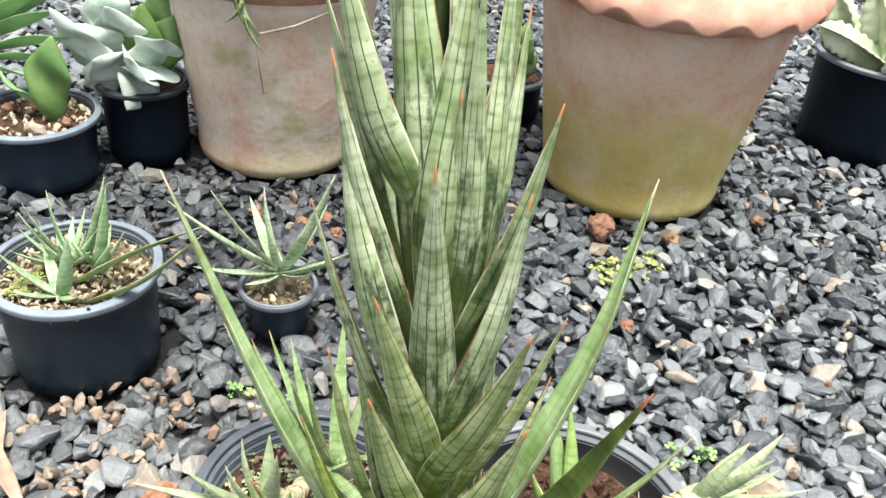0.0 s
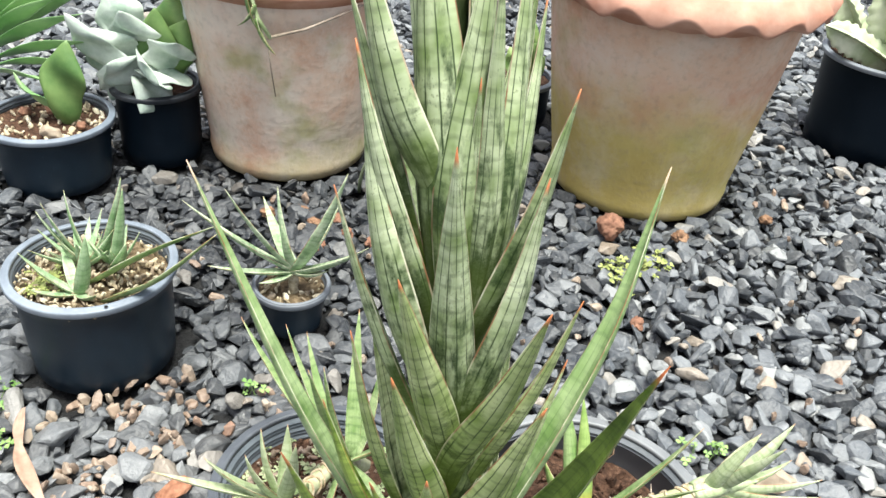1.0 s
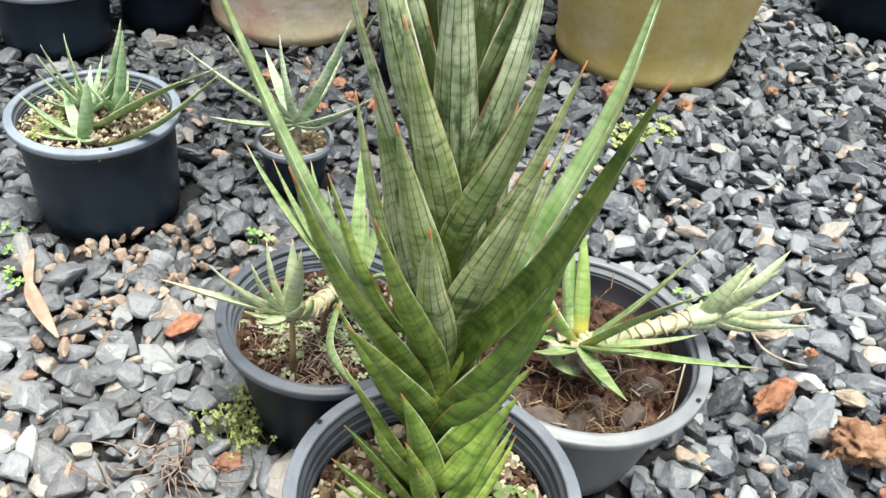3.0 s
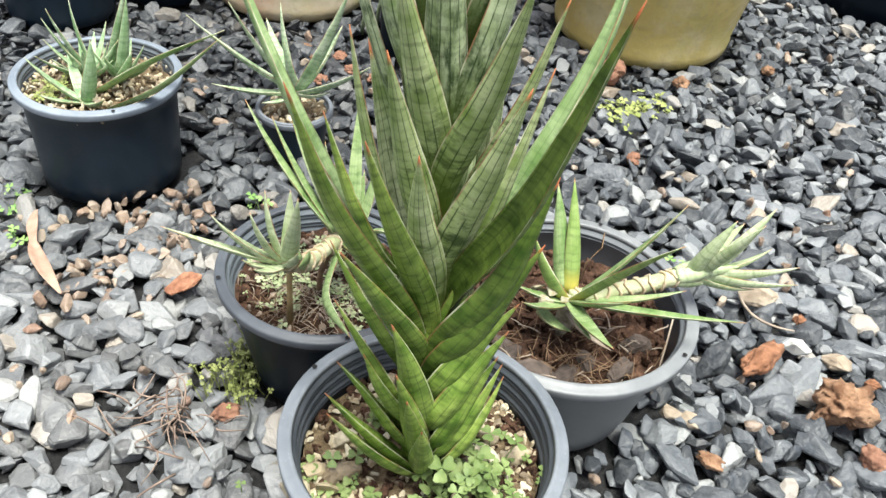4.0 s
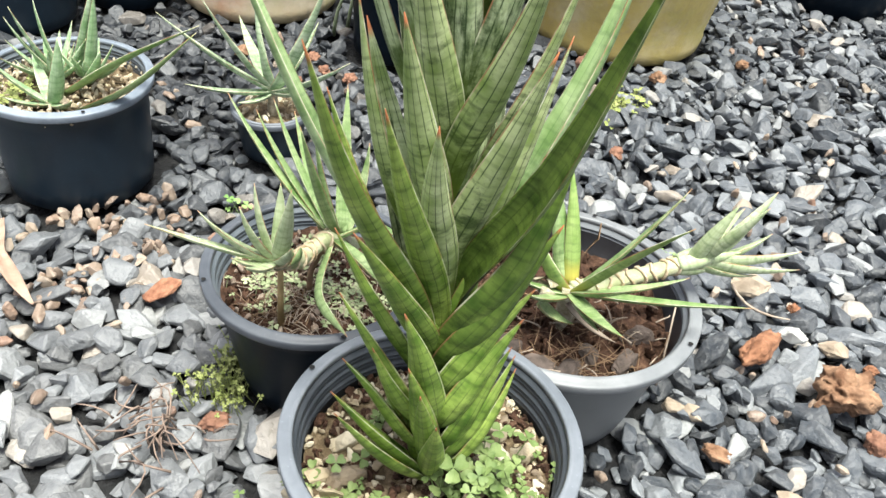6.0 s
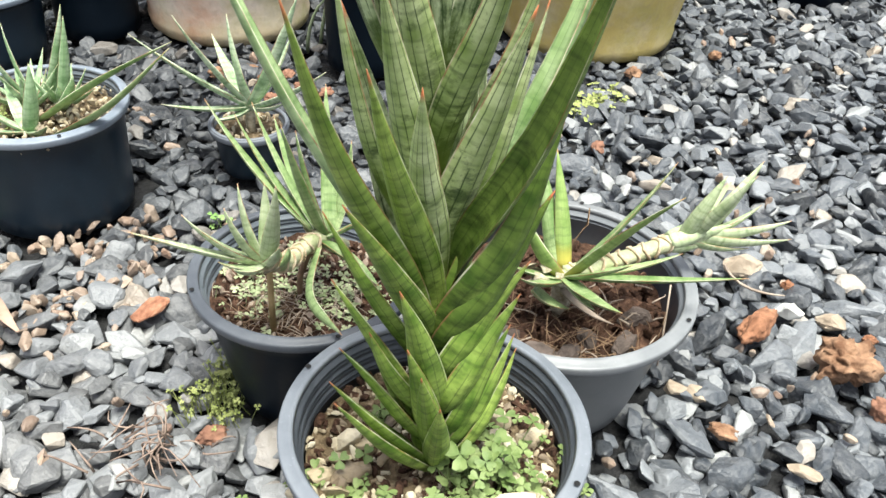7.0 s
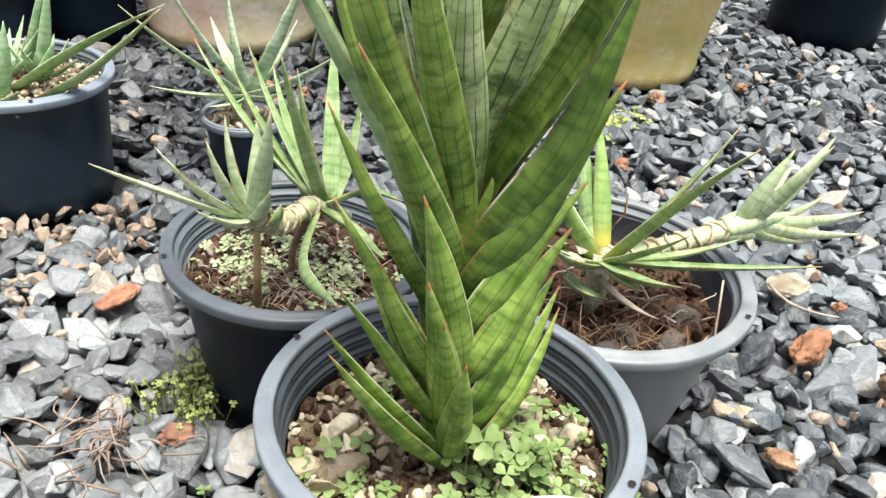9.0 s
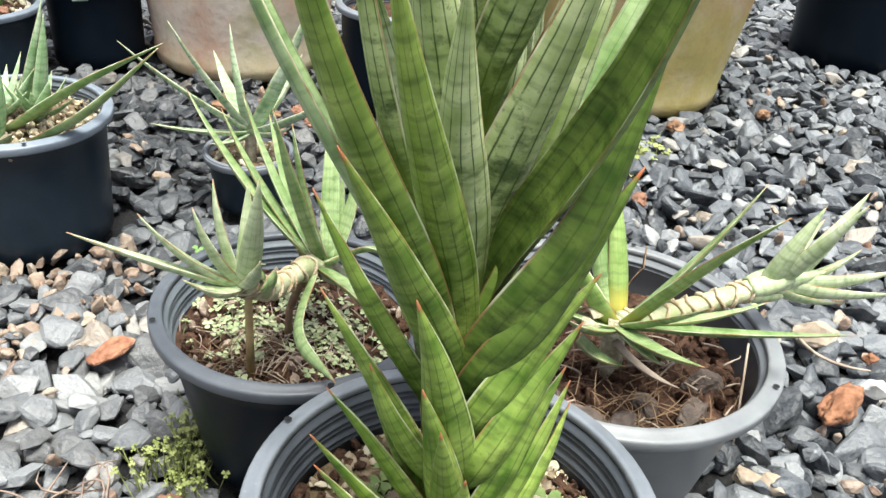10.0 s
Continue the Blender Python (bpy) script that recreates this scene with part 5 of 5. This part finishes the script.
# chunks of bark on the dark soil
for k, (x, y, s, t) in enumerate(((0.068, 0.126, 0.052, 0.4), (0.100, 0.128, 0.036, 1.2), (0.050, 0.155, 0.038, 2.0), (0.150, 0.140, 0.034, 0.9), (0.168, 0.175, 0.032, 0.2), (0.120, 0.150, 0.026, 1.7))):
    o = rock(x, y, 0.107, s, s * 0.75, s * 0.6, 60 + k, "dark brown bark chunk on potting soil", m_bark, turn=t, rough=0.16)
    o.name = "bark_chunk"
    tagged(o, category="bark chunk", group="bark chunks")

PEBBLES = [stone_mesh("pebble", 300 + k, m_tan, points=22, flat=0.75, bevel=0.22) for k in range(8)]
LIMESTONES = [stone_mesh("pebble", 340 + k, m_lime_piece, points=24, flat=0.75, bevel=0.10) for k in range(8)]


def pebble_spots(centres, n, spread, lo, hi, z, seed):
    r = random.Random(seed)
    out = []
    for k in range(n):
        cx, cy = centres[k % len(centres)]
        s = r.uniform(lo, hi)
        out.append(Matrix.LocRotScale((cx + r.gauss(0, spread), cy + r.gauss(0, spread), z + r.uniform(0, 0.004)), Euler((r.uniform(0, 6), r.uniform(0, 6), r.uniform(0, 6))), Vector((s, s * r.uniform(0.75, 1), s * r.uniform(0.7, 0.95)))))
    return out


def in_pot(x, y, radius, n, lo, hi, z, seed):
    r = random.Random(seed)
    out = []
    for k in range(n):
        a, q = r.uniform(0, 6.283), radius * math.sqrt(r.random())
        s = r.uniform(lo, hi)
        out.append(Matrix.LocRotScale((x + q * math.cos(a), y + q * math.sin(a), z + r.uniform(0, 0.003)), Euler((r.uniform(0, 6), r.uniform(0, 6), r.uniform(0, 6))), Vector((s, s * r.uniform(0.7, 1), s * r.uniform(0.6, 0.9)))))
    return out


def loose(name, label, sources, spots, material):
    return tagged(scatter_mesh(name, sources, spots, material, None), label, "pebbles", kind="stuff")


loose("tan_pebbles", "scattered tan and pinkish rounded pebbles among gravel", PEBBLES, pebble_spots([(-0.382, 0.303), (-0.395, 0.279), (-0.344, 0.258), (-0.346, 0.402), (-0.308, 0.37), (-0.218, 0.43), (-0.474, 0.344), (-0.346, 0.324), (-0.37, 0.40), (-0.33, 0.44), (-0.29, 0.41), (-0.42, 0.41)], 110, 0.018, 0.008, 0.021, 0.006, 31), m_tan)
loose("tan_pebbles", "sparse tan pebbles on grey gravel", PEBBLES, pebble_spots([(0.30, 0.15), (0.40, 0.40), (-0.30, 0.15), (-0.40, 0.15), (0.5, 0.6), (0.6, 1.0), (0.1, 0.7), (-0.1, 0.6), (0.45, 1.2), (-0.35, 0.7)], 90, 0.09, 0.010, 0.020, 0.012, 32), m_tan)
loose("potting_grit", "pale grit and small pebbles on potting soil", PEBBLES, in_pot(-0.4284, 0.5018, 0.085, 420, 0.004, 0.010, 0.118, 33), m_lime)
loose("potting_grit", "pale grit on potting soil in the small pot", PEBBLES, in_pot(-0.2156, 0.5852, 0.040, 60, 0.006, 0.013, 0.060, 34), m_lime)
loose("potting_grit", "small pale stones on potting soil", PEBBLES, in_pot(-0.0176, 0.0191, 0.088, 520, 0.004, 0.011, 0.118, 35), m_lime)
loose("soil_crumbs", "brown crumbs of soil among pale stones", PEBBLES, in_pot(-0.0176, 0.0191, 0.088, 420, 0.004, 0.012, 0.118, 39), m_soil)
loose("soil_crumbs", "dark crumbs of soil and bark", PEBBLES, in_pot(0.1046, 0.2057, 0.092, 520, 0.005, 0.016, 0.100, 36), m_soil)
loose("soil_crumbs", "brown crumbs of soil", PEBBLES, in_pot(-0.1187, 0.2113, 0.078, 320, 0.004, 0.011, 0.107, 37), m_soil)
loose("soil_crumbs", "tan crumbs and chips on weedy soil", PEBBLES, in_pot(-0.1187, 0.2113, 0.076, 170, 0.004, 0.010, 0.109, 44), m_tan)
loose("soil_crumbs", "brown crumbs and grit in the far pot", PEBBLES, in_pot(-0.655, 0.915, 0.08, 120, 0.006, 0.014, 0.096, 38), m_lime)

rp = random.Random(41)
for k, m in enumerate(in_pot(-0.0176, 0.0191, 0.082, 46, 0.012, 0.024, 0.122, 41)):
    p = m.translation
    if (p.x + 0.02) ** 2 + (p.y - 0.015) ** 2 < 0.032 ** 2:
        continue
    ob = new("pebble", LIMESTONES[k % 8])
    ob.matrix_basis = Matrix.Translation(-Vector((-0.0176, 0.0191, 0))) @ m
    ob.parent = soil_a
for x, y, s in ((0.052, -0.048, 0.034), (-0.085, -0.040, 0.036), (0.035, 0.040, 0.022), (0.048, 0.025, 0.024), (-0.062, -0.062, 0.024), (-0.04, -0.075, 0.028)):
    ob = new("pebble", LIMESTONES[rp.randrange(8)])
    ob.matrix_basis = pose(x, y - 0.0191 + 0.0191, 0.128, rp.uniform(0, 360), rp.uniform(0, 360), 0) @ Matrix.Diagonal((s, s * 0.8, s * 0.8, 1))
    ob.parent = soil_a


# ---- gravel, stone by stone ----
def clear_of_pots(x, y, gap):
    return all((x - px) ** 2 + (y - py) ** 2 > (pr + gap) ** 2 for px, py, pr in POTS)


def stone_spots():
    out, coarse = [], []
    step = 0.0235
    for layer in range(3):
        y = -0.55
        while y < 2.7:
            seen = 0.62 + 0.50 * max(0.0, y)
            x = -1.9
            while x < 2.0:
                px, py = x + rng.uniform(-0.011, 0.011), y + rng.uniform(-0.011, 0.011)
                x += step
                if layer and rng.random() > (0.90, 0.50)[layer - 1]:
                    continue
                if layer == 2 and not (-0.75 < px < 0.75 and -0.3 < py < 1.1):
                    continue
                size = 0.6 * rng.uniform(0.6, 1.2) * 0.0285 if layer == 2 else float(np.clip(rng.lognormal(math.log(0.0268), 0.32), 0.013, 0.050))
                if not clear_of_pots(px, py, size * 0.45):
                    continue
                z = (-0.006, 0.006, -0.006)[layer] + rng.uniform(-0.004, 0.004)
                rot = Euler((rng.uniform(-0.6, 0.6), rng.uniform(-0.6, 0.6), rng.uniform(0, 6.28)))
                row = (px, py, Matrix.LocRotScale((px, py, z), rot, Vector((1, 1, 1)) * size))
                (out if -seen - 0.02 < px < seen + 0.12 and py > -0.32 else coarse).append(row)
            y += step
    return out, coarse


SPOTS, WIDE = stone_spots()
near_spots = [(i, s) for i, s in enumerate(SPOTS) if -0.36 < s[0] < -0.02 and -0.02 < s[1] < 0.42 or 0.20 < s[0] < 0.46 and 0.02 < s[1] < 0.34]
near_spots = near_spots[:300]
picked = {i for i, _ in near_spots}
ROUGH = [stone_mesh("stone", 100 + k, m_gravel, points=14, bevel=0.0) for k in range(8)]
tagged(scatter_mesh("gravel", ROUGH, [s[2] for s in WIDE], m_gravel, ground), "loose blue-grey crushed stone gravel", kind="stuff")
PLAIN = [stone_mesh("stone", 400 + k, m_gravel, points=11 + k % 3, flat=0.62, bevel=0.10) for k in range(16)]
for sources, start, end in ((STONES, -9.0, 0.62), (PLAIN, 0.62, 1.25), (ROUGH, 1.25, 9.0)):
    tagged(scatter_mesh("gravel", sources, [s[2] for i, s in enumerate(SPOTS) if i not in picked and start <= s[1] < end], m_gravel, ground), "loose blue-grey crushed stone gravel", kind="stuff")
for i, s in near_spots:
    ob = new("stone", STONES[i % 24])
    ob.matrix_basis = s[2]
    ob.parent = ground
